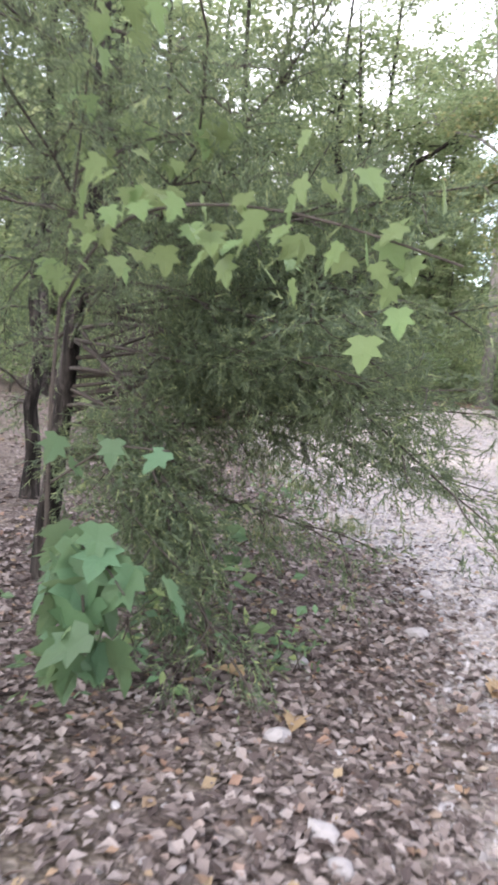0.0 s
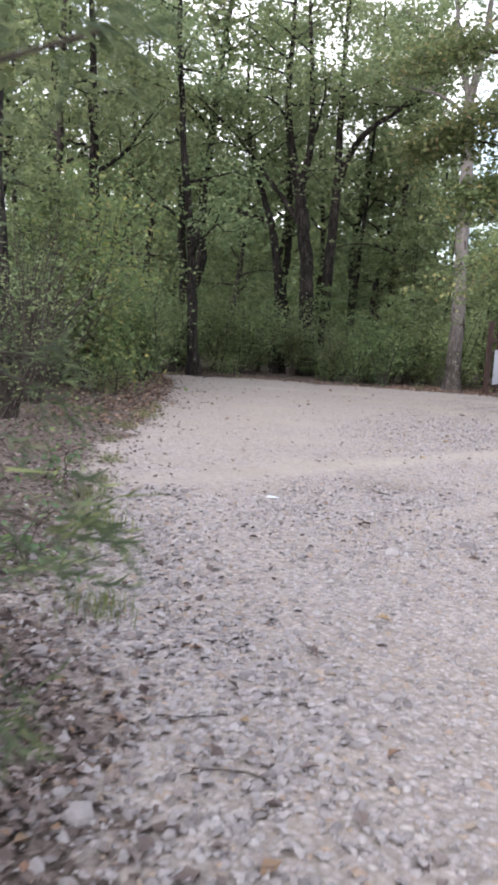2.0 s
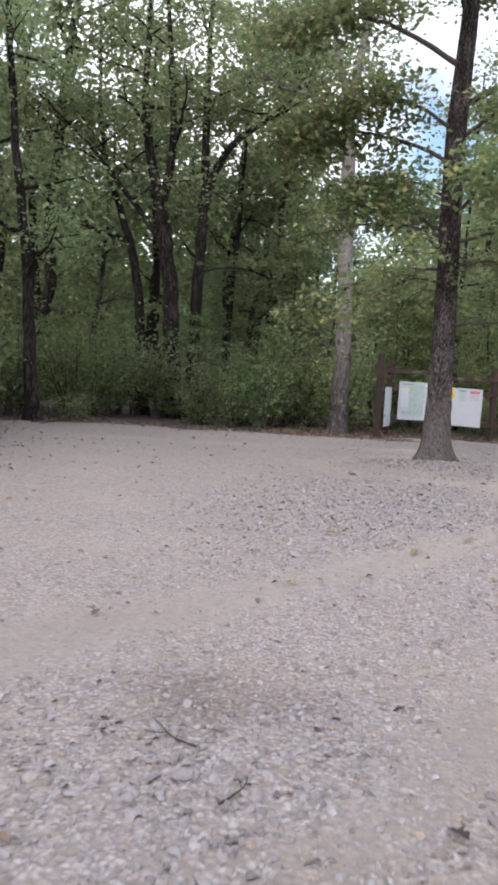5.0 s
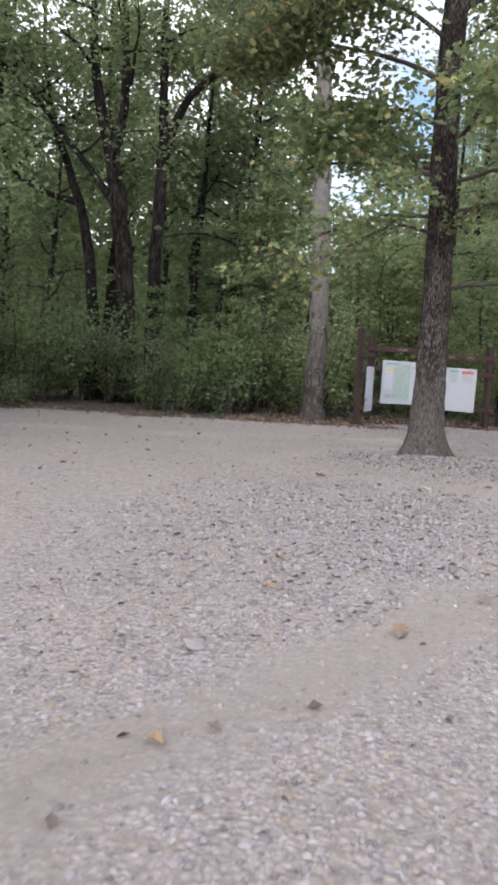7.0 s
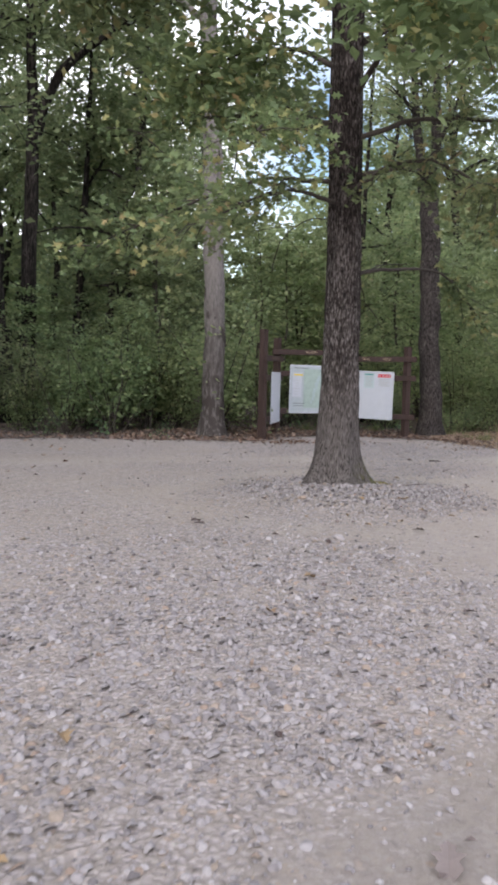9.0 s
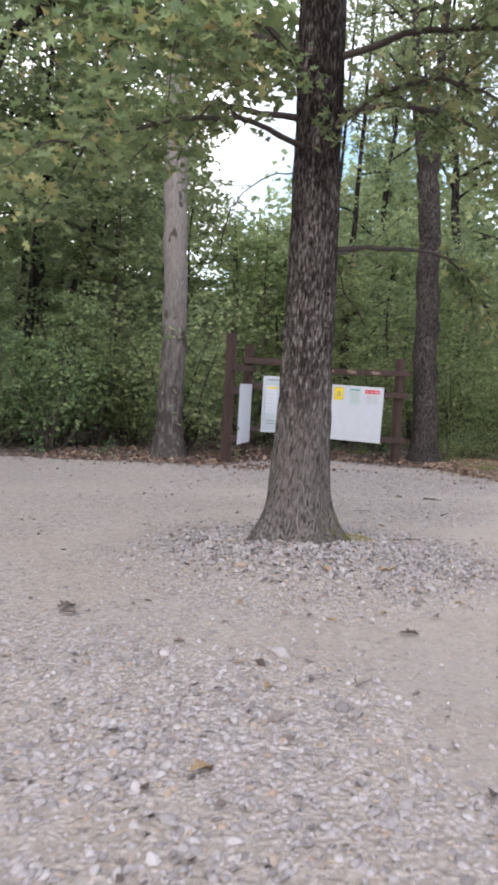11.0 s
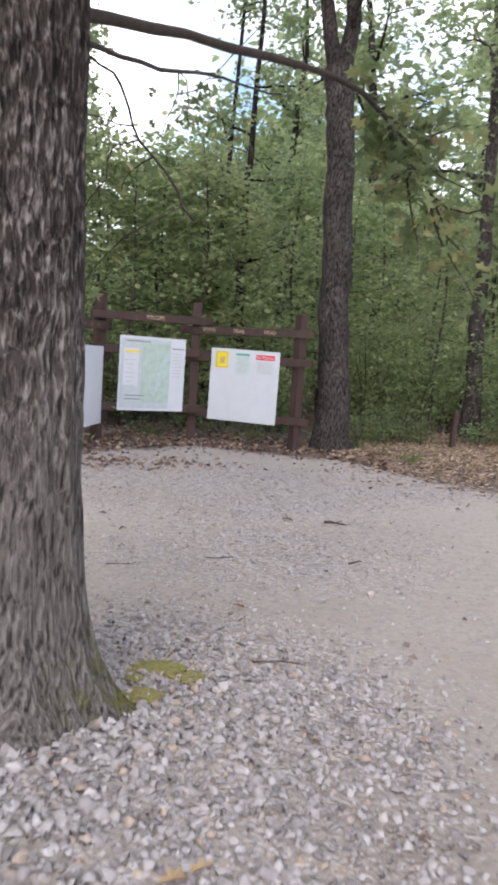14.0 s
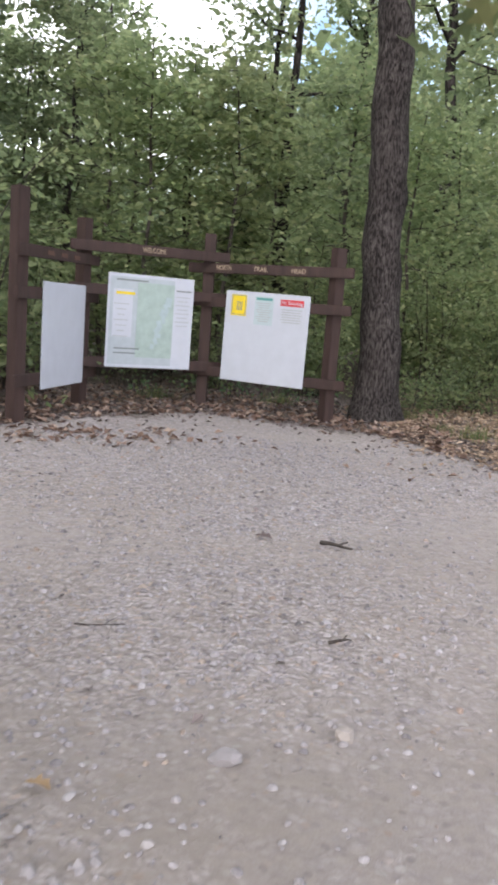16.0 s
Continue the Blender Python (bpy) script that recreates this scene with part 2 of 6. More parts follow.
def ground_material():
    """Crushed limestone and dust inside the lot, leaf litter and soil outside it, by the two fields that the mesh carries."""
    m, nt, b = material("lot_ground")
    vec = coords(nt)
    lot = nt.nodes.new("ShaderNodeAttribute")
    lot.attribute_name = "lot"
    dust = nt.nodes.new("ShaderNodeAttribute")
    dust.attribute_name = "dust"
    warp = nt.nodes.new("ShaderNodeTexNoise")
    warp.inputs["Scale"].default_value = 9.0
    nt.links.new(vec, warp.inputs["Vector"])
    wv = blend(nt, 0.06, vec, warp.outputs["Color"], "ADD")
    cell = voronoi(nt, wv, 36.0, "Color")
    edge = voronoi(nt, wv, 36.0, "Distance", "F1")
    sep = nt.nodes.new("ShaderNodeSeparateColor")
    nt.links.new(cell, sep.inputs["Color"])
    stone = ramp(nt, sep.outputs["Red"], [(0.0, (0.174, 0.155, 0.162)), (0.3, (0.297, 0.268, 0.279)), (0.65, (0.389, 0.352, 0.366)), (0.9, (0.480, 0.439, 0.451)), (1.0, (0.365, 0.266, 0.205))])
    stone = blend(nt, ramp(nt, edge, [(0.25, grey(0.0)), (0.75, grey(0.7))]), stone, (0.15, 0.13, 0.115))
    fine = noise_tex(nt, vec, 160.0, 5.0, 0.7)
    mid = noise_tex(nt, vec, 12.0, 5.0, 0.6)
    wide = noise_tex(nt, vec, 0.9, 4.0, 0.6)
    sand = ramp(nt, fine, [(0.25, (0.300, 0.258, 0.240)), (0.5, (0.425, 0.377, 0.355)), (0.75, (0.522, 0.474, 0.460))])
    sand = blend(nt, ramp(nt, mid, [(0.35, grey(0.0)), (0.75, grey(0.55))]), sand, (0.430, 0.372, 0.325))
    sfac = blend(nt, 0.45, dust.outputs["Fac"], ramp(nt, mid, [(0.35, grey(0.0)), (0.62, grey(1.0))]))
    gravel = blend(nt, sfac, stone, sand)
    chip = voronoi(nt, wv, 19.0, "Distance")
    chip_hue = voronoi(nt, wv, 19.0, "Color")
    csep = nt.nodes.new("ShaderNodeSeparateColor")
    nt.links.new(chip_hue, csep.inputs["Color"])
    cfac = blend(nt, 1.0, ramp(nt, chip, [(0.22, grey(1.0)), (0.32, grey(0.0))]), ramp(nt, csep.outputs["Green"], [(0.38, grey(0.0)), (0.42, grey(0.42))]), "MULTIPLY")
    gravel = blend(nt, cfac, gravel, ramp(nt, csep.outputs["Red"], [(0.0, (0.18, 0.16, 0.155)), (0.5, (0.28, 0.255, 0.25)), (0.8, (0.60, 0.57, 0.55)), (1.0, (0.33, 0.21, 0.12))]))
    gravel = blend(nt, ramp(nt, wide, [(0.35, grey(0.0)), (0.7, grey(0.35))]), gravel, (0.34, 0.285, 0.235))
    damp = nt.nodes.new("ShaderNodeAttribute")
    damp.attribute_name = "damp"
    gravel = blend(nt, damp.outputs["Fac"], gravel, blend(nt, 1.0, gravel, (0.50, 0.46, 0.43), "MULTIPLY"))
    lcell = voronoi(nt, blend(nt, 0.12, vec, warp.outputs["Color"], "ADD"), 34.0, "Color")
    ledge = voronoi(nt, blend(nt, 0.12, vec, warp.outputs["Color"], "ADD"), 34.0, "Distance")
    lsep = nt.nodes.new("ShaderNodeSeparateColor")
    nt.links.new(lcell, lsep.inputs["Color"])
    litter = ramp(nt, lsep.outputs["Green"], [(0.0, (0.075, 0.056, 0.052)), (0.35, (0.155, 0.122, 0.115)), (0.7, (0.205, 0.168, 0.160)), (0.92, (0.29, 0.24, 0.22)), (1.0, (0.27, 0.175, 0.135))])
    litter = blend(nt, ramp(nt, ledge, [(0.2, grey(0.0)), (0.8, grey(0.75))]), litter, (0.035, 0.026, 0.02))
    litter = blend(nt, ramp(nt, wide, [(0.5, grey(0.0)), (0.72, grey(0.5))]), litter, (0.10, 0.085, 0.045))
    rough_edge = blend(nt, 0.5, lot.outputs["Fac"], mid)
    lf = ramp(nt, rough_edge, [(0.44, grey(0.0)), (0.58, grey(1.0))])
    nt.links.new(blend(nt, lf, litter, gravel), b.inputs["Base Color"])
    b.inputs["Roughness"].default_value = 0.95
    b.inputs["Specular IOR Level"].default_value = 0.2
    hh = blend(nt, lf, ledge, blend(nt, sfac, edge, fine))
    bump(nt, b, hh, 1.0, 0.018)
    return m


def island_material(name, stops, rough=0.9, grain=70.0, dirt=0.35):
    m, nt, b = material(name)
    geo = nt.nodes.new("ShaderNodeNewGeometry")
    info = nt.nodes.new("ShaderNodeObjectInfo")
    add = nt.nodes.new("ShaderNodeMath")
    add.operation = "ADD"
    nt.links.new(geo.outputs["Random Per Island"], add.inputs[0])
    nt.links.new(info.outputs["Random"], add.inputs[1])
    fr = nt.nodes.new("ShaderNodeMath")
    fr.operation = "FRACT"
    nt.links.new(add.outputs[0], fr.inputs[0])
    col = ramp(nt, fr.outputs[0], stops)
    n = noise_tex(nt, coords(nt), grain, 5.0, 0.65)
    col = blend(nt, dirt, col, ramp(nt, n, [(0.3, grey(0.35)), (0.7, grey(1.0))]), "MULTIPLY")
    nt.links.new(col, b.inputs["Base Color"])
    b.inputs["Roughness"].default_value = rough
    b.inputs["Specular IOR Level"].default_value = 0.25
    bump(nt, b, n, 0.4, 0.004)
    return m


def plain_material(name, color, rough=0.6, vary=0.2, grain=12.0, stretch=(1, 1, 1), metal=0.0, relief=0.002):
    m, nt, b = material(name)
    n = noise_tex(nt, coords(nt, stretch), grain, 6.0, 0.6)
    n2 = noise_tex(nt, coords(nt), 1.7, 3.0)
    c = blend(nt, ramp(nt, n, [(0.3, grey(0.0)), (0.7, grey(1.0))]), tuple(v * (1 - vary) for v in color), tuple(min(1, v * (1 + vary * 0.6)) for v in color))
    c = blend(nt, ramp(nt, n2, [(0.4, grey(0.0)), (0.75, grey(vary))]), c, tuple(v * 0.6 for v in color))
    nt.links.new(c, b.inputs["Base Color"])
    b.inputs["Roughness"].default_value, b.inputs["Metallic"].default_value = rough, metal
    bump(nt, b, n, 0.5, relief)
    return m


GROUND = ground_material()
STONE = island_material("limestone", [(0.0, (0.175, 0.158, 0.163)), (0.2, (0.255, 0.232, 0.240)), (0.5, (0.315, 0.289, 0.298)), (0.78, (0.360, 0.332, 0.340)), (0.92, (0.41, 0.383, 0.392)), (0.93, (0.36, 0.30, 0.255)), (1.0, (0.30, 0.225, 0.185))])
LITTER = island_material("dead_leaves", [(0.0, (0.059, 0.043, 0.042)), (0.3, (0.117, 0.090, 0.086)), (0.6, (0.184, 0.149, 0.144)), (0.90, (0.279, 0.236, 0.230)), (0.96, (0.20, 0.12, 0.088)), (1.0, (0.25, 0.19, 0.125))], 0.8, 40.0)
OAK_LEAF = leaf_material("oak_leaves", [(0.0, (0.070, 0.105, 0.040)), (0.45, (0.130, 0.180, 0.064)), (0.8, (0.215, 0.260, 0.092)), (0.93, (0.350, 0.310, 0.098)), (1.0, (0.340, 0.190, 0.085))], 0.42)
WOOD_LEAF = leaf_material("forest_leaves", [(0.0, (0.085, 0.128, 0.065)), (0.4, (0.172, 0.232, 0.115)), (0.75, (0.275, 0.335, 0.16)), (1.0, (0.43, 0.45, 0.21))], 0.62, 0.08)
SHRUB_LEAF = leaf_material("shrub_leaves", [(0.0, (0.065, 0.11, 0.05)), (0.4, (0.145, 0.215, 0.09)), (0.75, (0.24, 0.32, 0.125)), (1.0, (0.38, 0.43, 0.17))], 0.6, 0.08)
CEDAR_LEAF = leaf_material("cedar_sprays", [(0.0, (0.028, 0.048, 0.030)), (0.5, (0.062, 0.093, 0.050)), (0.85, (0.14, 0.185, 0.080)), (1.0, (0.28, 0.33, 0.12))], 0.32, 0.02, 0.7)
MAPLE_LEAF = leaf_material("sapling_leaves", [(0.0, (0.055, 0.13, 0.06)), (0.6, (0.09, 0.19, 0.08)), (0.85, (0.15, 0.25, 0.085)), (1.0, (0.30, 0.31, 0.08))], 0.4, 0.06)
YELLOW_LEAF = leaf_material("turning_leaves", [(0.0, (0.10, 0.17, 0.055)), (0.6, (0.17, 0.24, 0.06)), (0.85, (0.29, 0.31, 0.07)), (1.0, (0.40, 0.25, 0.06))], 0.45, 0.06)
# forest leaves in a brighter yellow-green: the light of an open glade put into colour
LIT_LEAF = leaf_material("lit_leaves", [(0.0, (0.13, 0.19, 0.08)), (0.4, (0.24, 0.31, 0.13)), (0.8, (0.36, 0.42, 0.18)), (1.0, (0.52, 0.54, 0.24))], 0.62, 0.06)
BARK_OAK = oak_bark_material()
BARK_PALE = pale_bark_material()
BARK_DARK = bark_material("dark_bark", (0.013, 0.011, 0.010), (0.036, 0.030, 0.028), (0.085, 0.074, 0.070), 24.0)
BARK_GREY = bark_material("grey_bark", (0.034, 0.028, 0.027), (0.080, 0.068, 0.065), (0.130, 0.114, 0.109), 40.0, plate=0.3)
TWIG = plain_material("twig_bark", (0.052, 0.041, 0.035), 0.9, 0.4, 30.0)
STAIN = plain_material("brown_stained_timber", (0.052, 0.028, 0.024), 0.75, 0.4, 14.0, (1, 1, 0.1), relief=0.004)
WHITE = plain_material("white_board", (0.525, 0.55, 0.615), 0.45, 0.05, 5.0)
LETTER = plain_material("routed_letter_paint", (0.45, 0.35, 0.25), 0.8, 0.3)
MOSS = plain_material("moss", (0.20, 0.175, 0.06), 0.95, 0.55, 45.0, relief=0.012)
GRASS = leaf_material("grass_blades", [(0.0, (0.06, 0.10, 0.025)), (0.6, (0.13, 0.16, 0.04)), (1.0, (0.26, 0.22, 0.08))], 0.4, 0.04)


# ---- mesh helpers ----
def mesh_of(name, verts, faces, mat, smooth=False):
    """A mesh from arrays: verts (n, 3), faces (m, k) with one k."""
    verts, faces = np.asarray(verts, np.float32), np.asarray(faces, np.int32)
    me = bpy.data.meshes.new(name)
    m, k = faces.shape
    me.vertices.add(len(verts))
    me.vertices.foreach_set("co", verts.ravel())
    me.loops.add(m * k)
    me.loops.foreach_set("vertex_index", faces.ravel())
    me.polygons.add(m)
    me.polygons.foreach_set("loop_start", np.arange(0, m * k, k, dtype=np.int32))
    me.polygons.foreach_set("use_smooth", np.full(m, smooth))
    me.update(calc_edges=True)
    me.validate()
    me.materials.append(mat)
    return me


def child(name, data, parent, label=""):
    ob = new(name, data)
    ob.parent = parent
    return tagged(ob, label)


def part(name, bm, mat, parent, label=""):
    me = bpy.data.meshes.new(name)
    bm.to_mesh(me)
    bm.free()
    me.materials.append(mat)
    return child(name, me, parent, label)


def turns(ax, ay, az):
    """Rotation matrices (n, 3, 3) from arrays of Euler angles, applied x, y, z."""
    cx, sx, cy, sy, cz, sz = np.cos(ax), np.sin(ax), np.cos(ay), np.sin(ay), np.cos(az), np.sin(az)
    return np.stack([np.stack([cz * cy, cz * sy * sx - sz * cx, cz * sy * cx + sz * sx], -1),
                     np.stack([sz * cy, sz * sy * sx + cz * cx, sz * sy * cx - cz * sx], -1),
                     np.stack([-sy, cy * sx, cy * cx], -1)], -2)


def scatter(tv, tf, places, rot, size):
    """Copies of one small shape joined into arrays. size: (n,) or (n, 3)."""
    tv, tf = np.asarray(tv, float), np.asarray(tf)
    size = size[:, None] if size.ndim == 1 else size
    v = np.einsum("nij,nkj->nki", rot, tv[None] * size[:, None, :]) + places[:, None, :]
    f = tf[None] + (np.arange(len(places)) * len(tv))[:, None, None]
    return v.reshape(-1, 3), f.reshape(-1, tf.shape[1])


def tube(points, radii, n=8, rough=0.0, seed=0):
    """A tapered, slightly uneven round limb along a line, as arrays of verts and quads."""
    p, r = np.asarray(points, float), np.asarray(radii, float)
    t = np.gradient(p, axis=0)
    t /= np.linalg.norm(t, axis=1)[:, None] + 1e-9
    ref = np.array([1.0, 0, 0]) if abs(t[0, 0]) < 0.8 else np.array([0, 1.0, 0])
    a = np.linspace(0, 2 * np.pi, n, endpoint=False)
    g = np.random.default_rng(seed)
    rings = []
    for i in range(len(p)):
        u = ref - t[i] * (ref @ t[i])
        u /= np.linalg.norm(u)
        w = np.cross(t[i], u)
        rr = r[i] * (1 + rough * g.normal(size=n))
        rings.append(p[i] + rr[:, None] * (np.cos(a)[:, None] * u + np.sin(a)[:, None] * w))
    v = np.concatenate(rings)
    i, j = np.meshgrid(np.arange(len(p) - 1), np.arange(n), indexing="ij")
    j2 = (j + 1) % n
    f = np.stack([i * n + j, i * n + j2, (i + 1) * n + j2, (i + 1) * n + j], -1).reshape(-1, 4)
    return v, f


def joined(pieces):
    vs, fs, k = [], [], 0
    for v, f in pieces:
        vs.append(v)
        fs.append(np.asarray(f) + k)
        k += len(v)
    return np.concatenate(vs), np.concatenate(fs)


def smooth_line(points, n):
    """n points on a soft curve through a few."""
    p = np.asarray(points, float)
    s = np.linspace(0, 1, len(p))
    q = np.linspace(0, 1, n)
    out = np.stack([np.interp(q, s, p[:, k]) for k in range(p.shape[1])], -1)
    for _ in range(2):
        out[1:-1] = 0.25 * out[:-2] + 0.5 * out[1:-1] + 0.25 * out[2:]
    return out


def wander(g, start, heading, length, steps, lift=0.0, wild=0.2):
    d = np.array(heading, float)
    d /= np.linalg.norm(d)
    pts = [np.array(start, float)]
    for _ in range(steps):
        d = d + g.normal(scale=wild, size=3) + np.array([0, 0, lift])
        d /= np.linalg.norm(d)
        pts.append(pts[-1] + d * length / steps)
    return np.array(pts)


# a leaf folded along its midrib, a lobed leaf, a flat needle spray, a broken stone
LEAF_V = [(0, -0.5, 0), (0.30, 0.0, 0.06), (0, 0.5, -0.04), (-0.30, 0.0, 0.06)]
LEAF_F = [(0, 1, 2), (0, 2, 3)]
LOBE_V = [(0, -0.5, 0), (0.16, -0.28, 0.03), (0.12, -0.16, 0.02), (0.34, -0.02, 0.07), (0.18, 0.10, 0.03), (0.26, 0.30, 0.04), (0, 0.5, -0.05),
          (-0.26, 0.30, 0.04), (-0.18, 0.10, 0.03), (-0.34, -0.02, 0.07), (-0.12, -0.16, 0.02), (-0.16, -0.28, 0.03), (0, 0.0, 0.0)]
LOBE_F = [(12, i, (i + 1) % 12) for i in range(12)]
SPRAY_V = [(-0.045, 0, 0), (0.045, 0, 0), (0, 1.0, -0.06)] + [p for k, y in enumerate((0.12, 0.3, 0.48, 0.62)) for p in ((0, y, 0), (0, y + 0.13, 0.0), ((0.34 - 0.3 * y) * (-1) ** k, y + 0.34, 0.05 * (-1) ** (k // 2)))]
SPRAY_F = [(3 * k, 3 * k + 1, 3 * k + 2) for k in range(5)]
OAK_V = [(0, -0.5, 0), (0.07, -0.22, 0.02), (0.31, -0.10, 0.07), (0.09, 0.03, 0.02), (0.30, 0.26, 0.06), (0.08, 0.28, 0.0), (0, 0.5, -0.06),
         (-0.08, 0.28, 0.0), (-0.30, 0.26, 0.06), (-0.09, 0.03, 0.02), (-0.31, -0.10, 0.07), (-0.07, -0.22, 0.02)]
OAK_F = [(0, 1, 11), (1, 3, 9), (1, 9, 11), (3, 5, 7), (3, 7, 9), (5, 6, 7), (1, 2, 3), (3, 4, 5), (7, 8, 9), (9, 10, 11)]
ROCK_V = [(0.54, 0.02, -0.1), (0.24, 0.46, -0.14), (-0.27, 0.40, -0.08), (-0.50, -0.04, -0.12), (-0.22, -0.45, -0.1), (0.30, -0.40, -0.13), (0.20, 0.17, 0.36), (-0.27, 0.03, 0.30), (0.06, -0.24, 0.34)]
ROCK_F = [(0, 1, 6), (1, 2, 6), (2, 7, 6), (2, 3, 7), (3, 4, 7), (4, 8, 7), (4, 5, 8), (5, 0, 8), (0, 6, 8), (6, 7, 8)]


def leaves(g, centres, count, spread, size, shape="leaf", flat=0.6):
    """Leaves round the centres, thinning outwards."""
    tv, tf = (OAK_V, OAK_F) if shape == "oak" else (LEAF_V, LEAF_F)
    c = centres[g.integers(0, len(centres), count)]
    p = c + g.normal(size=(count, 3)) * np.array([spread, spread, spread * flat])
    rot = turns(g.normal(0.0, 0.6, count), g.normal(0, 0.6, count), g.uniform(0, 2 * np.pi, count))
    s = size * g.uniform(0.6, 1.25, count)
    return scatter(tv, tf, p, rot, s)


# ---- plan ----
LOT = np.array([(1.6, -9.0), (0.75, -3.0), (0.45, 0.5), (-0.05, 2.6), (-0.7, 4.2), (-1.9, 5.7), (-2.8, 7.4), (-4.1, 9.6), (-5.1, 12.4), (-6.9, 16.7), (-9.7, 22.8),
                (-11.9, 26.3), (-9.4, 28.5), (-6.8, 28.3), (-4.8, 28.9), (-3.0, 29.3), (-2.0, 29.7), (-1.1, 31.2), (-0.1, 32.2), (1.5, 31.9), (2.4, 31.3), (3.5, 29.5), (6.0, 27.6), (10.0, 26.5), (13.0, 20.0),
                (13.0, 5.0), (10.0, -9.0)])
OAK_AT = np.array([0.0, 22.0])


def lot_depth(x, y):
    """Metres inside (+) or outside (-) the outline of the lot."""
    x, y = np.asarray(x, float), np.asarray(y, float)
    best, inside = np.full(x.shape, 1e9), np.zeros(x.shape, bool)
    for a, b in zip(LOT, np.roll(LOT, -1, axis=0)):
        d = b - a
        t = np.clip(((x - a[0]) * d[0] + (y - a[1]) * d[1]) / (d @ d), 0, 1)
        best = np.minimum(best, np.hypot(x - a[0] - t * d[0], y - a[1] - t * d[1]))
        cross = ((a[1] > y) != (b[1] > y)) & (x < (b[0] - a[0]) * (y - a[1]) / (b[1] - a[1] + 1e-12) + a[0])
        inside ^= cross
    return np.where(inside, best, -best)


def ripple(x, y, s, k):
    """A cheap smooth field in -1..1."""
    return (np.sin(x * s + 1.7 * k + 1.3 * np.sin(y * s * 0.7 + k)) + np.sin(y * s * 1.1 - k * 2.1 + 1.1 * np.sin(x * s * 0.83 - k))) * 0.5


def heap(x, y):
    """The gravel heaped round the oak's foot."""
    d = np.hypot(x - OAK_AT[0], (y - OAK_AT[1] + 0.25) * 0.9)
    return 0.17 * np.exp(-(d / 1.15) ** 2)


def ground_z(x, y):
    x, y = np.asarray(x, float), np.asarray(y, float)
    d = lot_depth(x, y)
    out = np.clip(-d, 0, 30)
    z = 0.012 * ripple(x, y, 2.3, 1.0) + heap(x, y)
    return z + np.where(d < 0, 0.05 * (1 - np.exp(-out)) + 0.05 * np.clip(out / 4, 0, 1) * ripple(x, y, 0.9, 2.0), 0)


def drift(x, y):
    """Where coarse gravel has been spread thickest."""
    a = np.exp(-(((x + 0.5) / 1.9) ** 2 + ((y - 16.2) / 2.6) ** 2)) * np.clip((0.45 * (y - 13.2) - x + 1.1) / 0.5, 0, 1)
    b = 0.8 * np.exp(-(((x + 0.55) / 1.2) ** 2 + ((y - 8.3) / 1.3) ** 2))
    return np.maximum(0.62 * a, 0.7 * b)


def dust_field(x, y):
    """1 where wheels have ground the stone to dust, 0 where loose gravel lies."""
    u = x * 0.92 + y * 0.30
    lane = 0.5 + 0.5 * np.sin(u * 1.9 + 0.9 * np.sin(y * 0.33 + 0.6))
    f = 0.40 * lane + 0.22 * ripple(x, y, 0.8, 3.0) + 0.20 * ripple(x, y, 2.6, 5.0) - 0.04
    ring = np.hypot(x - OAK_AT[0] - 0.3, y - OAK_AT[1] + 0.1)
    f = f - 1.2 * np.exp(-(ring / 1.4) ** 4)
    f = f + 0.7 * np.exp(-((ring - 2.3) / 0.55) ** 2)
    f = f + 1.2 * np.exp(-((x - 0.55 * (y - 13.65)) / 0.42) ** 2) * (y < 20) + 0.8 * np.exp(-((x - 1.75 - 0.25 * (y - 21.5)) / 0.5) ** 2) * (y > 18)
    f = f + 0.9 * np.exp(-((x - 0.15 - 0.45 * (y - 9.2)) / 0.26) ** 2) * (y > 7.8) * (y < 12.5)
    f = f + 0.55 * np.exp(-((y - 26.6 - 0.35 * (x - 1.0)) / 0.7) ** 2) + 0.5 * np.exp(-((x - 1.6) / 0.7) ** 2 - ((y - 23.6) / 0.8) ** 2) - 0.5 * np.exp(-((y - 28.6) / 0.8) ** 2) - 0.6 * np.exp(-((x - 0.5) / 0.5) ** 2 - ((y - 24.2) / 0.7) ** 2)
    f = f - 1.1 * drift(x, y) - 0.35 * np.clip((-x - 1.0) / 2.0, 0, 1)
    f = f - 0.5 * np.clip(1 - lot_depth(x, y) / 1.2, 0, 1)
    return np.clip(f, 0, 1)


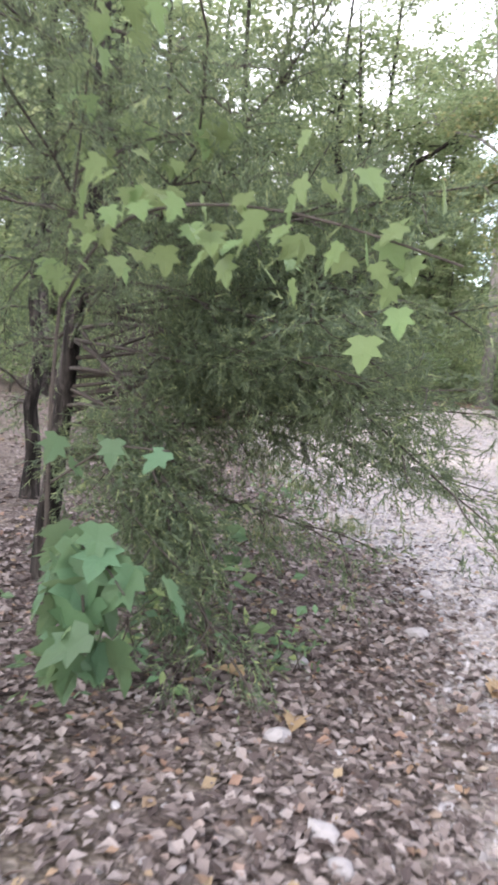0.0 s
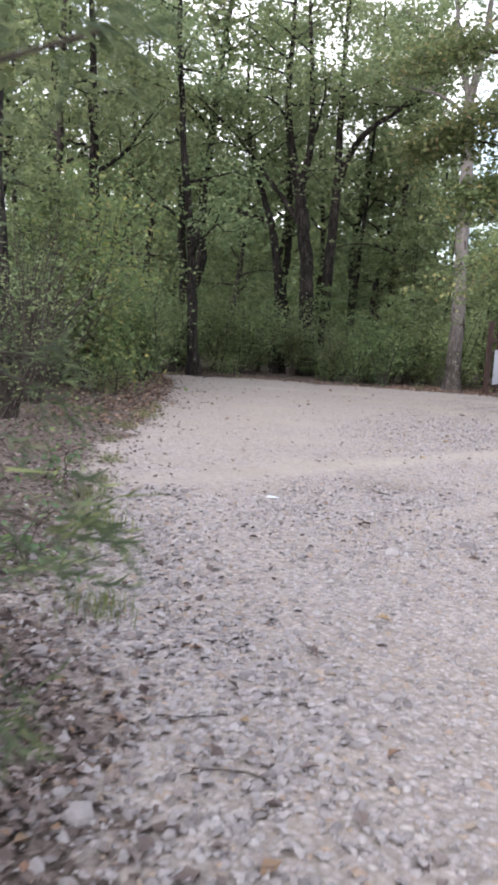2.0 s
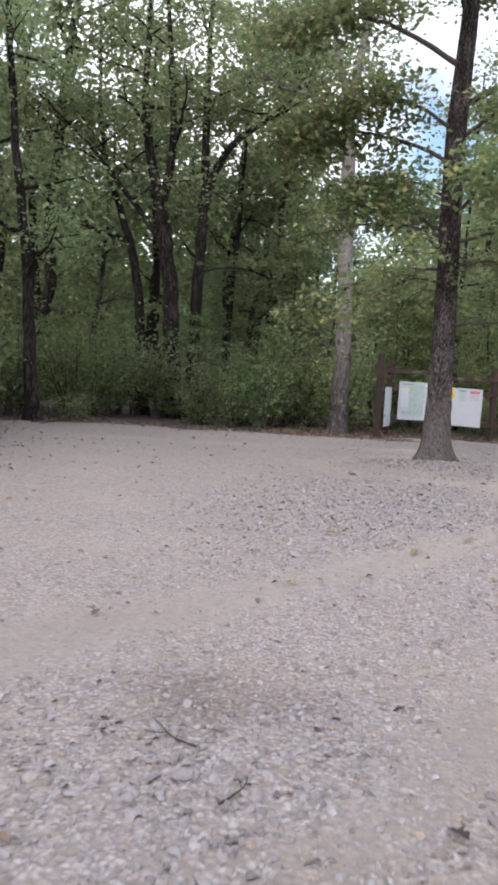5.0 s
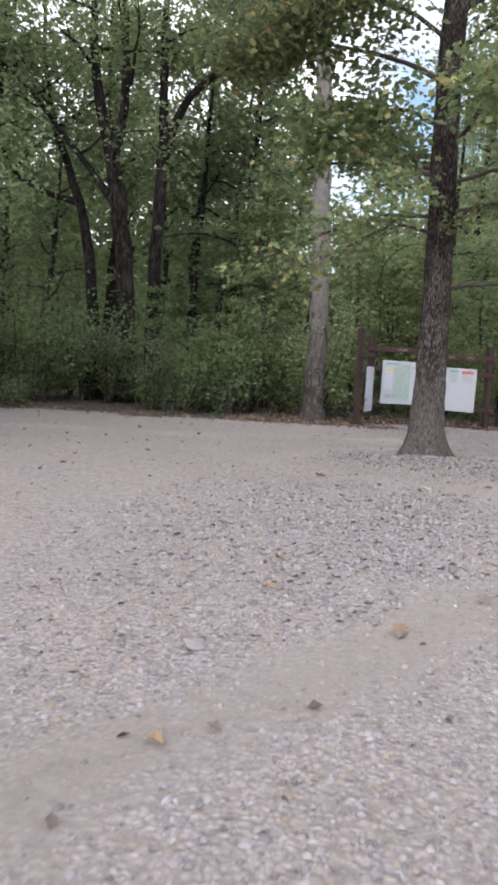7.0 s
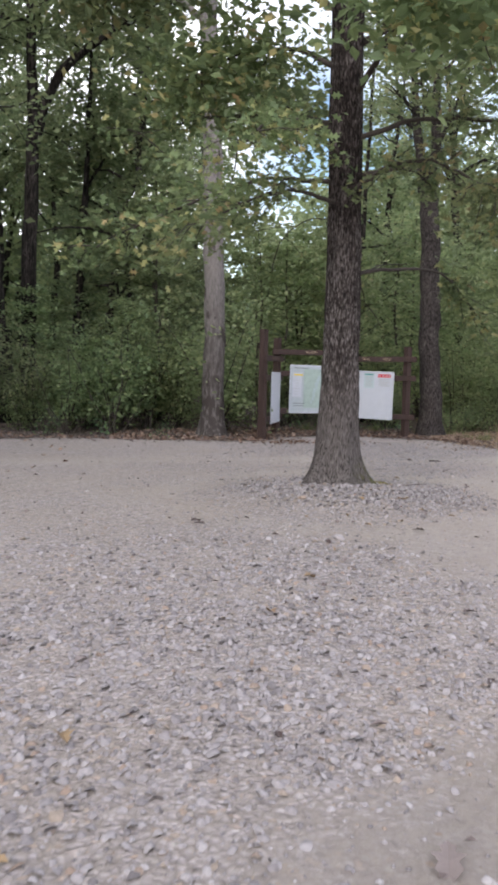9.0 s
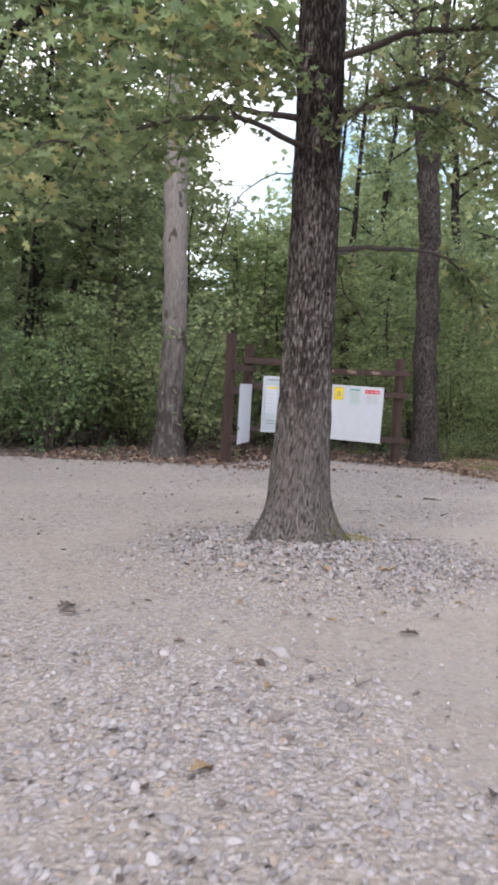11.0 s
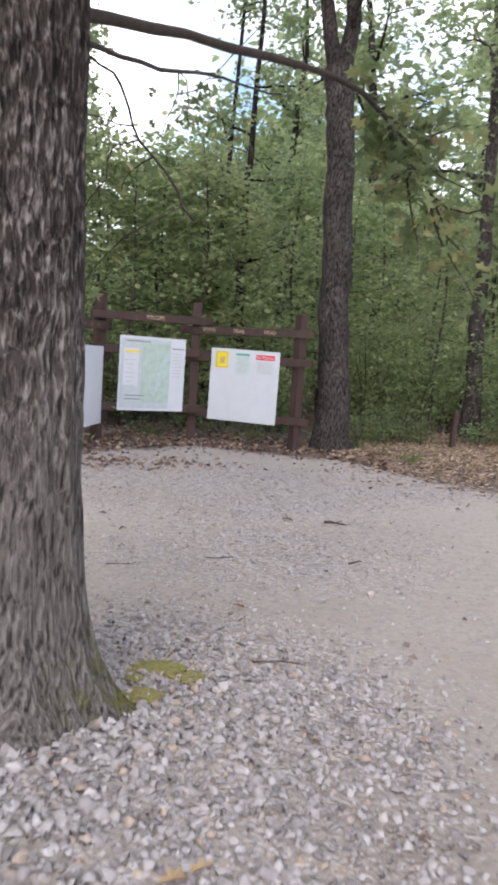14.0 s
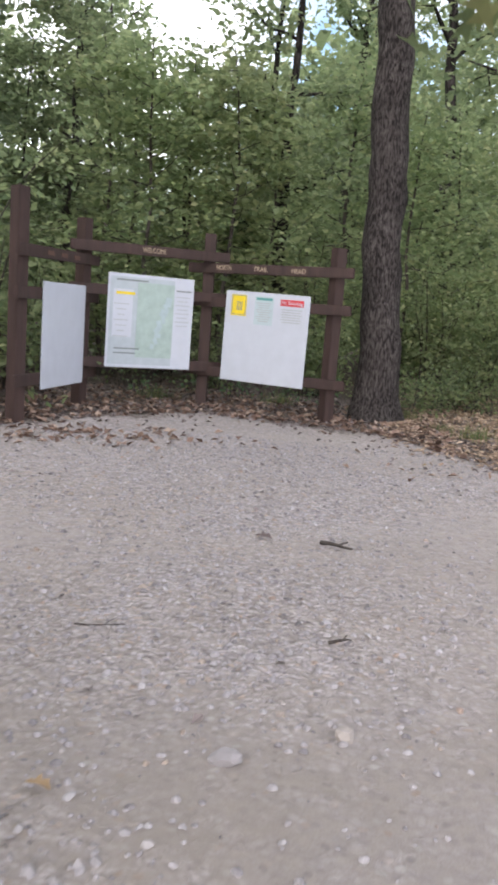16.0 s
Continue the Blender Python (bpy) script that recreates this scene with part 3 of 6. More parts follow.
def make_ground():
    xs = np.concatenate([[-600, -200, -80, -45], np.arange(-26, -5, 0.5), np.arange(-5, 5.5, 0.14), np.arange(5.5, 20, 0.5), [24, 45, 80, 200, 600]])
    ys = np.concatenate([[-600, -200, -80, -30], np.arange(-14, -3, 0.5), np.arange(-3, 33, 0.14), np.arange(33, 52, 0.5), [60, 80, 140, 300, 900]])
    gx, gy = np.meshgrid(xs, ys)
    v = np.stack([gx, gy, ground_z(gx, gy)], -1).reshape(-1, 3)
    n = len(xs)
    i, j = np.meshgrid(np.arange(len(ys) - 1), np.arange(n - 1), indexing="ij")
    f = np.stack([i * n + j, i * n + j + 1, (i + 1) * n + j + 1, (i + 1) * n + j], -1).reshape(-1, 4)
    me = mesh_of("ground", v, f, GROUND, True)
    d = lot_depth(v[:, 0], v[:, 1]) + 0.22 * ripple(v[:, 0], v[:, 1], 3.1, 4.0) + 0.12 * ripple(v[:, 0], v[:, 1], 8.0, 6.0)
    me.attributes.new("lot", "FLOAT", "POINT").data.foreach_set("value", np.clip(0.5 + d / 1.1, 0, 1).astype(np.float32))
    me.attributes.new("dust", "FLOAT", "POINT").data.foreach_set("value", dust_field(v[:, 0], v[:, 1]).astype(np.float32))
    darkening = np.exp(-(((v[:, 0] + 0.75) / 0.42) ** 2 + ((v[:, 1] - 9.85) / 0.3) ** 2)) * (0.8 + 0.4 * ripple(v[:, 0], v[:, 1], 9.0, 2.0))
    darkening = np.maximum(darkening, 0.5 * np.exp(-(((v[:, 0] - 1.38) / 0.2) ** 2 + ((v[:, 1] - 21.6) / 0.5) ** 2)) * (0.8 + 0.4 * ripple(v[:, 0], v[:, 1], 9.0, 2.0)))
    me.attributes.new("damp", "FLOAT", "POINT").data.foreach_set("value", np.clip(darkening, 0, 1).astype(np.float32))
    return tagged(new("ground", me), "gravel lot of pale crushed limestone ringed by brown leaf litter", "ground", kind="structure")


make_ground()


# ---- trees ----
def stand(name, label, category, x, y, group="", z=None):
    """An Empty at the foot of a thing."""
    ob = new(name)
    ob.location = (x, y, float(ground_z(x, y)) - 0.02 if z is None else z)
    return tagged(ob, label, category, group)


def limbs_of(g, line, radii, count, low, spread, rise, top_short=0.5):
    """Side limbs and their twigs off a stem: tubes, and the places where leaves grow."""
    pieces, tips = [], []
    az = g.uniform(0, 6.28)
    for k in range(count):
        s = low + (1 - low) * (k + g.uniform(0, 0.8)) / count
        idx = min(s, 0.99) * (len(line) - 1)
        i = int(idx)
        p = line[i] + (line[min(i + 1, len(line) - 1)] - line[i]) * (idx - i)
        r = np.interp(idx, np.arange(len(line)), radii)
        az += 2.4 + g.normal(scale=0.3)
        el = rise + g.normal(scale=0.18)
        length = spread * (1 - top_short * (s - low) / (1 - low + 1e-6)) * g.uniform(0.65, 1.15)
        h = np.array([math.cos(az) * math.cos(el), math.sin(az) * math.cos(el), math.sin(el)])
        pts = wander(g, p, h, length, 6, 0.02, 0.16)
        r0 = min(r * 0.55, 0.02 + 0.024 * length)
        pieces.append(tube(pts, np.linspace(r0, 0.012, 7), 6))
        tips += [pts[3], pts[4], pts[5], pts[6]]
        for _ in range(3):
            j = g.integers(2, 6)
            tw = wander(g, pts[j], h + g.normal(scale=0.7, size=3), length * 0.42, 3, 0.0, 0.25)
            pieces.append(tube(tw, np.linspace(r0 * 0.4, 0.008, 4), 3))
            tips += [tw[1], tw[2], tw[3]]
    return pieces, tips


def trunk_line(g, h, lean, steps=14, wild=0.05):
    s = np.linspace(0, 1, steps)
    wob = np.cumsum(g.normal(scale=wild, size=(steps, 2)), axis=0)
    wob -= wob[0]
    return np.stack([lean[0] * s * h + wob[:, 0], lean[1] * s * h + wob[:, 1], s * h], -1)


def taper(n, r, h, flare=0.6, end=0.18):
    s = np.linspace(0, 1, n)
    return r * (1 - (1 - end) * s ** 1.1) + r * flare * np.exp(-s * h / 0.35)


def wild_tree(seed, h, r, low, spread, count, n_leaves, size, leaf_mat, bark, label, sigma=0.5):
    """A forest tree: trunk with limbs, and a crown of separate leaves."""
    g = np.random.default_rng(seed)
    line = trunk_line(g, h, g.normal(scale=0.04, size=2), 14, 0.09)
    rad = taper(14, r, h)
    pieces = [tube(line, rad, 10, 0.03, seed)]
    lp, tips = limbs_of(g, line, rad, count, low, spread, 0.55)
    root = new("forest_tree")
    child("trunk", mesh_of("trunk", *joined(pieces + lp), bark, True), root, "dark bark trunk with limbs")
    child("crown", mesh_of("crown", *leaves(g, np.array(tips), n_leaves, sigma, size), leaf_mat), root, "loose green crown of small leaves")
    return tagged(root, label, "tree", "forest trees around the lot")


def shrub(seed, h, w, n_leaves, size, mat, label, stems=9, bare=0.0):
    g = np.random.default_rng(seed)
    pieces, tips = [], []
    for k in range(stems):
        a = g.uniform(0, 6.28)
        tilt = g.uniform(0.1, 0.6)
        pts = wander(g, (g.normal(scale=0.12), g.normal(scale=0.12), 0), (math.cos(a) * tilt, math.sin(a) * tilt, 1), h * g.uniform(0.6, 1.1), 6, 0.0, 0.16)
        pts[:, :2] *= w / h * 1.3
        pieces.append(tube(pts, np.linspace(0.004 + 0.006 * h, 0.003, 7), 5))
        tips += list(pts[int(2 + bare * 2):])
        for _ in range(3):
            j = g.integers(1, 6)
            tw = wander(g, pts[j], (g.normal(), g.normal(), 0.5), h * 0.3, 3, 0, 0.25)
            pieces.append(tube(tw, np.linspace(0.002 + 0.002 * h, 0.002, 4), 3))
            tips += list(tw[1:])
    root = new("shrub")
    child("branchwork", mesh_of("branchwork", *joined(pieces), TWIG, True), root, "thin brown woody stems")
    child("foliage", mesh_of("foliage", *leaves(g, np.array(tips), n_leaves, 0.12 + 0.04 * h, size), mat), root, "dense small green leaves")
    return tagged(root, label, "shrub", "understorey shrubs at the wood's edge")


def spot(root, x, y, turn, size=1.0):
    root.matrix_basis = pose(x, y, float(ground_z(x, y)) - 0.03, 0, 0, turn) @ Matrix.Diagonal((size, size, size, 1))
    return root


def copy_spot(root, x, y, turn, size=1.0):
    ob = copy_thing(root, pose(x, y, float(ground_z(x, y)) - 0.03, 0, 0, turn))
    ob.scale = (size, size, size)
    return ob


def stems_tree(name, label, x, y, stems, bark, crown, seed, size=0.16, sigma=0.5, n_side=7, spread=2.6, leaf_mat=None, ring=14):
    """A tree with given stems: each a few points from the foot's middle with end radii; side limbs and leaves grow on their upper parts."""
    g = np.random.default_rng(seed)
    root = stand(name, label, "tree", x, y)
    pieces, tips, first = [], [], True
    for pts, r0, r1, low in stems:
        n = 26 if first else 14
        line = smooth_line(pts, n)
        line[1:-1, :2] += g.normal(scale=0.012 + 0.03 * r0, size=(n - 2, 2))
        rad = np.linspace(r0, r1, n)
        if first:
            rad = rad + 0.55 * r0 * np.exp(-(line[:, 2] - line[0, 2]) / 0.3)
        pieces.append(tube(line, rad, ring if first else 9, 0.03, seed))
        if low < 1:
            lp, tp = limbs_of(g, line, rad, n_side, low, spread, 0.45)
            pieces += lp
            tips += tp
        first = False
    child("trunk", mesh_of("trunk", *joined(pieces), bark, True), root, "rough upright trunk with forking limbs")
    child("crown", mesh_of("crown", *leaves(g, np.array(tips), crown, sigma, size), leaf_mat or WOOD_LEAF), root, "open crown of green leaves with gaps")
    return root


# the pale oak left of the notice boards, forked high up
stems_tree("pale_trunk_tree", "tall tree with pale grey flaking bark beside notice boards", -2.92, 30.4,
           [([(0, 0, 0), (0.0, 0, 3), (-0.1, 0, 6.3), (-0.25, 0, 9.4)], 0.25, 0.19, 1), ([(-0.25, 0, 9.4), (-0.75, 0, 11), (-1.0, 0.3, 13), (-1.5, 0.4, 16)], 0.12, 0.03, 0.4),
            ([(-0.25, 0, 9.4), (0.05, 0, 11), (0.2, 0, 13), (0.4, 0.3, 17)], 0.15, 0.03, 0.4), ([(-0.45, 0, 9.1), (-1.2, 0, 9.7), (-2.1, -0.2, 9.85), (-3.2, -0.4, 10.2)], 0.07, 0.03, 0.5)], BARK_PALE, 7500, 11, 0.16, 0.55)
# the tree right of the notice boards
stems_tree("forked_tree", "dark grey forked tree beside the notice boards", 2.15, 32.9,
           [([(0, 0, 0), (-0.12, 0, 2.7), (-0.2, 0, 5.0), (-0.33, 0, 6.1)], 0.265, 0.215, 1), ([(-0.33, 0, 6.0), (-0.66, 0, 7.4), (-0.75, 0, 9), (-1.0, 0.4, 14)], 0.14, 0.04, 0.25),
            ([(-0.3, 0, 5.9), (-0.12, 0, 6.9), (-0.24, 0, 8.9), (0.3, -0.3, 15)], 0.16, 0.05, 0.25)], BARK_GREY, 5000, 12, 0.14)
# the many-stemmed dark trees across the lot
stems_tree("many_stemmed_tree", "dark tree with several spreading stems behind undergrowth", -8.6, 32.0,
           [([(0, 0, 0), (-0.2, 0, 3.6), (-0.5, 0, 5.8), (-0.7, 0, 6.8)], 0.29, 0.21, 1), ([(-0.7, 0, 6.7), (-1.4, 0, 9.4), (-1.4, 0, 11.7), (-1.3, 0, 15.5)], 0.18, 0.05, 0.3),
            ([(-0.7, 0, 6.7), (-0.35, 0, 8.4), (-0.6, 0.2, 11.2), (-1.0, 0.2, 15)], 0.17, 0.05, 0.3), ([(-0.6, 0, 5.7), (-1.4, 0, 6.6), (-3.0, -0.2, 8.6), (-5.0, -0.4, 10.4)], 0.12, 0.03, 0.4)], BARK_DARK, 8000, 13, 0.175, 0.6)
stems_tree("dark_forked_tree", "nearly black tree with one long arching limb", -8.3, 33.2,
           [([(0, 0, 0), (-0.05, 0, 4.9), (0.1, 0, 7.2), (0, 0, 9.6), (0, 0, 12.4), (0.1, 0, 17)], 0.23, 0.05, 0.62),
            ([(0.1, 0, 7.1), (0.45, 0, 8.5), (1.15, 0, 9.4), (2.3, 0, 9.95), (3.2, 0, 10.8), (3.6, 0, 12.6)], 0.15, 0.05, 0.55)], BARK_DARK, 7000, 14, 0.175, 0.6)
stems_tree("leaning_tree", "dark leaning tree with low crooked limb", -10.1, 33.3,
           [([(0, 0, 0), (-0.3, 0, 4.0), (-0.8, 0, 6.2), (-1.6, 0, 8.1), (-2.0, 0, 9.7), (-2.2, 0, 14)], 0.20, 0.04, 0.6), ([(-0.8, 0, 6.0), (-1.9, 0, 6.3), (-3.0, 0, 6.8), (-4.0, 0, 8.7)], 0.11, 0.03, 0.5)], BARK_DARK, 6500, 15, 0.175, 0.6)
stems_tree("slender_tree", "slender dark tree standing back in the wood", -8.1, 36.2,
           [([(0, 0, 0), (0.1, 0, 3.4), (0.3, 0, 6.5), (0.4, 0, 8.9), (0.5, 0, 15)], 0.15, 0.03, 0.5)], BARK_DARK, 5000, 16, 0.175, 0.6)
stems_tree("left_edge_tree", "stout dark tree at the corner of the lot", -11.1, 27.3,
           [([(0, 0, 0), (-0.2, 0, 3.0), (-0.5, 0, 5.6), (-1.1, 0, 10.3), (-1.3, 0, 16)], 0.20, 0.05, 0.3)], BARK_DARK, 5200, 17, 0.17, 0.55, 10, 3.4)
stems_tree("right_slim_tree", "slim dark tree beside the trail opening", 5.25, 36.0,
           [([(0, 0, 0), (-0.05, 0, 2.3), (-0.05, 0, 5.8), (-0.15, 0, 9.2), (0.1, 0, 15)], 0.19, 0.04, 0.45)], BARK_GREY, 3400, 18, 0.17)
stems_tree("board_tree", "thin dark tree behind the notice boards", 0.42, 38.0,
           [([(0, 0, 0), (-0.1, 0, 2.4), (-0.1, 0, 4.6), (0, 0, 6.5), (0.2, 0, 13)], 0.15, 0.03, 0.25)], BARK_DARK, 2800, 19, 0.16, 0.45, 9, 1.7)
stems_tree("board_tree", "thin crooked tree behind the notice boards", -0.5, 40.0,
           [([(0, 0, 0), (-0.1, 0, 2.5), (0.15, 0, 4.0), (0.3, 0, 5.6), (0.6, 0, 13)], 0.14, 0.03, 0.25)], BARK_DARK, 2400, 20, 0.16, 0.45, 9, 1.6)
stems_tree("back_left_tree", "tall dark tree rising behind a thicket", -13.3, 24.5,
           [([(0, 0, 0), (-0.2, 0, 5.0), (-0.3, 0, 8), (-0.9, 0, 16)], 0.24, 0.05, 0.45)], BARK_DARK, 4600, 21, 0.17, 0.5, 9, 3.0)


def lot_oak():
    """The oak that stands in the gravel, with rugged bark, a flared mossy foot and low limbs."""
    g = np.random.default_rng(5)
    root = stand("lot_oak", "large oak with rugged grey bark rising from the gravel", "tree", OAK_AT[0], OAK_AT[1], z=0.08)
    n, rings = 72, 150
    zz = np.concatenate([np.linspace(-0.06, 3.8, 120), np.linspace(3.9, 15, 30)])
    a = np.linspace(0, 2 * np.pi, n, endpoint=False)
    rows = []
    for z in zz:
        cx = 0.02 * math.sin(z * 0.9) - 0.02 + (0.03 * max(0, z - 6))
        cy = 0.02 * math.sin(z * 0.7 + 1)
        r = np.interp(z, [0, 0.8, 1.7, 3.0, 6, 15], [0.255, 0.235, 0.21, 0.195, 0.175, 0.05])
        flare = 0.225 * math.exp(-max(z, 0) / 0.22)
        roots = 1 + 0.42 * np.cos(5 * a - 0.6) + 0.25 * np.cos(3 * a + 1.0)
        rr = r + flare * roots
        rr = rr * (1 + 0.025 * np.sin(3 * a + z * 0.6))
        ridge = np.array([noise.noise((math.cos(t) * 6.5, math.sin(t) * 6.5, z * 1.5)) + 0.6 * noise.noise((math.cos(t) * 14, math.sin(t) * 14, z * 4.0)) for t in a])
        rr = rr + 0.014 * np.clip(ridge * 1.6, -1, 1)
        rows.append(np.stack([cx + rr * np.cos(a), cy + rr * np.sin(a), np.full(n, z)], -1))
    v = np.concatenate(rows)
    i, j = np.meshgrid(np.arange(rings - 1), np.arange(n), indexing="ij")
    j2 = (j + 1) % n
    f = np.stack([i * n + j, i * n + j2, (i + 1) * n + j2, (i + 1) * n + j], -1).reshape(-1, 4)
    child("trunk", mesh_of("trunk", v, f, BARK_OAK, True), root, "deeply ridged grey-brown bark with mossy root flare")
    low = [([(0.1, 0.2, 2.56), (0.35, 0.6, 2.68), (0.65, 0.95, 2.72), (1.1, 1.3, 2.84), (1.4, 1.5, 2.78), (1.65, 1.75, 2.58), (1.9, 2.0, 2.3)], 0.028, "right"),
           ([(0.08, 0.2, 2.5), (0.2, 0.9, 2.66), (0.33, 1.55, 2.8), (0.55, 2.0, 2.9), (0.85, 2.4, 2.95)], 0.014, "bare"),
           ([(0.08, 0.15, 2.5), (0.2, 0.5, 2.42), (0.3, 0.75, 2.25), (0.42, 0.95, 1.98)], 0.005, "thin"),
           ([(-0.1, 0.1, 3.2), (-0.5, 0.5, 3.3), (-0.8, 0.8, 3.1), (-0.95, 0.9, 2.7)], 0.007, "thin"),
           ([(-0.1, -0.1, 3.35), (-0.5, -0.9, 3.4), (-0.95, -1.7, 3.05), (-1.35, -2.4, 2.72)], 0.028, "near"),
           ([(-0.12, -0.05, 3.6), (-0.9, -0.6, 3.55), (-1.7, -1.1, 3.1), (-2.5, -1.5, 2.6)], 0.03, "near"),
           ([(-0.1, -0.15, 3.9), (-0.4, -0.9, 4.0), (-0.75, -1.6, 3.75), (-0.9, -2.3, 3.4)], 0.028, "near"),
           ([(0.1, -0.1, 3.5), (0.5, -0.5, 3.75), (0.95, -1.1, 3.6), (1.6, -1.6, 3.1)], 0.03, "near"),
           ([(0.12, 0.05, 3.7), (0.8, 0.15, 3.85), (1.5, 0.1, 3.5), (2.2, 0.0, 2.85)], 0.03, "near"),
           ([(0.12, -0.05, 4.1), (0.9, -0.3, 4.3), (1.8, -0.6, 4.1), (2.7, -0.8, 3.5)], 0.035, "near"),
           ([(-0.12, 0.05, 4.2), (-0.9, 0.3, 4.5), (-1.7, 0.4, 4.5), (-2.5, 0.3, 4.3)], 0.035, "near"),
           ([(0.1, -0.1, 4.6), (0.5, -1.0, 5.0), (0.8, -2.0, 4.9), (1.2, -2.9, 4.5)], 0.04, "high"),
           ([(-0.1, 0.15, 4.3), (-0.5, 1.2, 4.7), (-1.0, 2.3, 5.2), (-1.5, 3.2, 5.5)], 0.04, "high"),
           ([(0.1, 0.1, 5.2), (1.0, 0.2, 5.6), (2.0, 0.3, 5.6), (3.0, 0.3, 5.2)], 0.04, "high"), ([(-0.1, 0, 5.5), (-1.0, 0.1, 6.0), (-2.0, 0.2, 6.2), (-3.1, 0.2, 6.0)], 0.045, "high"),
           ([(0, 0, 6.0), (-0.8, -0.3, 6.6), (-1.6, -0.5, 6.7), (-2.2, -0.6, 6.4)], 0.04, "high"), ([(0.1, 0, 6.0), (0.8, -0.2, 6.5), (1.5, -0.4, 6.5), (2.2, -0.5, 6.1)], 0.04, "high"),
           ([(-0.1, 0.1, 4.9), (-0.7, 0.3, 5.3), (-1.3, 0.4, 5.3), (-1.9, 0.4, 5.0)], 0.035, "high"),
           ([(0, 0, 6.5), (1.2, 0.3, 7.2), (2.4, 0.3, 7.4), (3.4, 0.3, 7.0)], 0.06, "high"),
           ([(0, 0, 7.2), (-1.2, -0.3, 7.9), (-2.4, -0.3, 8.1), (-3.4, -0.3, 7.8)], 0.06, "high"),
           ([(0, 0, 8.5), (0.4, 1.4, 9.4), (0.6, 2.6, 9.8)], 0.05, "high"), ([(0, 0, 8.0), (-0.3, -1.3, 9.0), (-0.4, -2.4, 9.4)], 0.05, "high"),
           ([(0.1, 0, 10), (1.4, 0.3, 11.4), (2.2, 0.3, 12.2)], 0.05, "high"), ([(0.1, 0, 10.5), (-1.2, 0, 12), (-2, 0, 12.8)], 0.05, "high")]
    for pts, r0, kind in low:
        line = smooth_line(pts, 14)
        line[1:] += np.cumsum(g.normal(scale=0.014, size=(13, 3)), axis=0)
        limb = child("limb", mesh_of("limb", *tube(line, np.linspace(r0, 0.006, 14), 8, 0.05), TWIG, True), root, "dark bare-barked side limb")
        pieces, tips = [], []
        first = {"right": 8, "near": 4, "high": 4}.get(kind, 6)
        for k in range(4 if kind in ("thin", "bare") else 20):
            j = g.integers(first, 14)
            tw = wander(g, line[j], (line[j] - line[j - 1]) * 6 + g.normal(size=3) * np.array([1, 1, 0.35]), g.uniform(0.25, 0.8), 5, -0.06, 0.25)
            pieces.append(tube(tw, np.linspace(max(0.3 * r0, 0.004), 0.002, 6), 4))
            tips += [tw[2], tw[3], tw[4], tw[5]]
        child("twig_spray", mesh_of("twig_spray", *joined(pieces), TWIG, True), limb, "thin dark twigs")["kind"] = "stuff"
        count, spread, size = {"right": (480, 0.09, 0.14), "near": (680, 0.12, 0.12), "high": (2000, 0.34, 0.145)}.get(kind, (30, 0.05, 0.10))
        ob = child("leaf_spray", mesh_of("leaf_spray", *leaves(g, np.array(tips), count, spread, size, "leaf" if kind == "high" else "oak"), OAK_LEAF), limb, "lobed oak leaves, some turning brown")
        ob["kind"] = "stuff"
    return root


lot_oak()

# the tree whose flared foot closes the trail opening
stems_tree("trail_tree", "grey tree with flared foot beside the trail opening", 5.55, 30.9,
           [([(0, 0, 0), (0.05, 0, 3), (0.1, 0, 7), (0.2, 0, 15)], 0.26, 0.05, 0.45)], BARK_GREY, 3000, 22, 0.17)

# ---- forest ring ----
kinds = [wild_tree(100 + k, h, r, low, sp, ct, nl, sz, WOOD_LEAF, bk, lb, sg) for k, (h, r, low, sp, ct, nl, sz, bk, lb, sg) in enumerate([
    (15.5, 0.19, 0.40, 3.0, 15, 3400, 0.25, BARK_DARK, "tall dark-trunked forest tree with thin green crown", 0.34),
    (13.0, 0.15, 0.25, 2.7, 16, 3300, 0.25, BARK_GREY, "grey-trunked forest tree leafy to low down", 0.34),
    (17.0, 0.22, 0.45, 3.4, 15, 3600, 0.255, BARK_DARK, "old forest tree with high spreading crown", 0.36),
])]


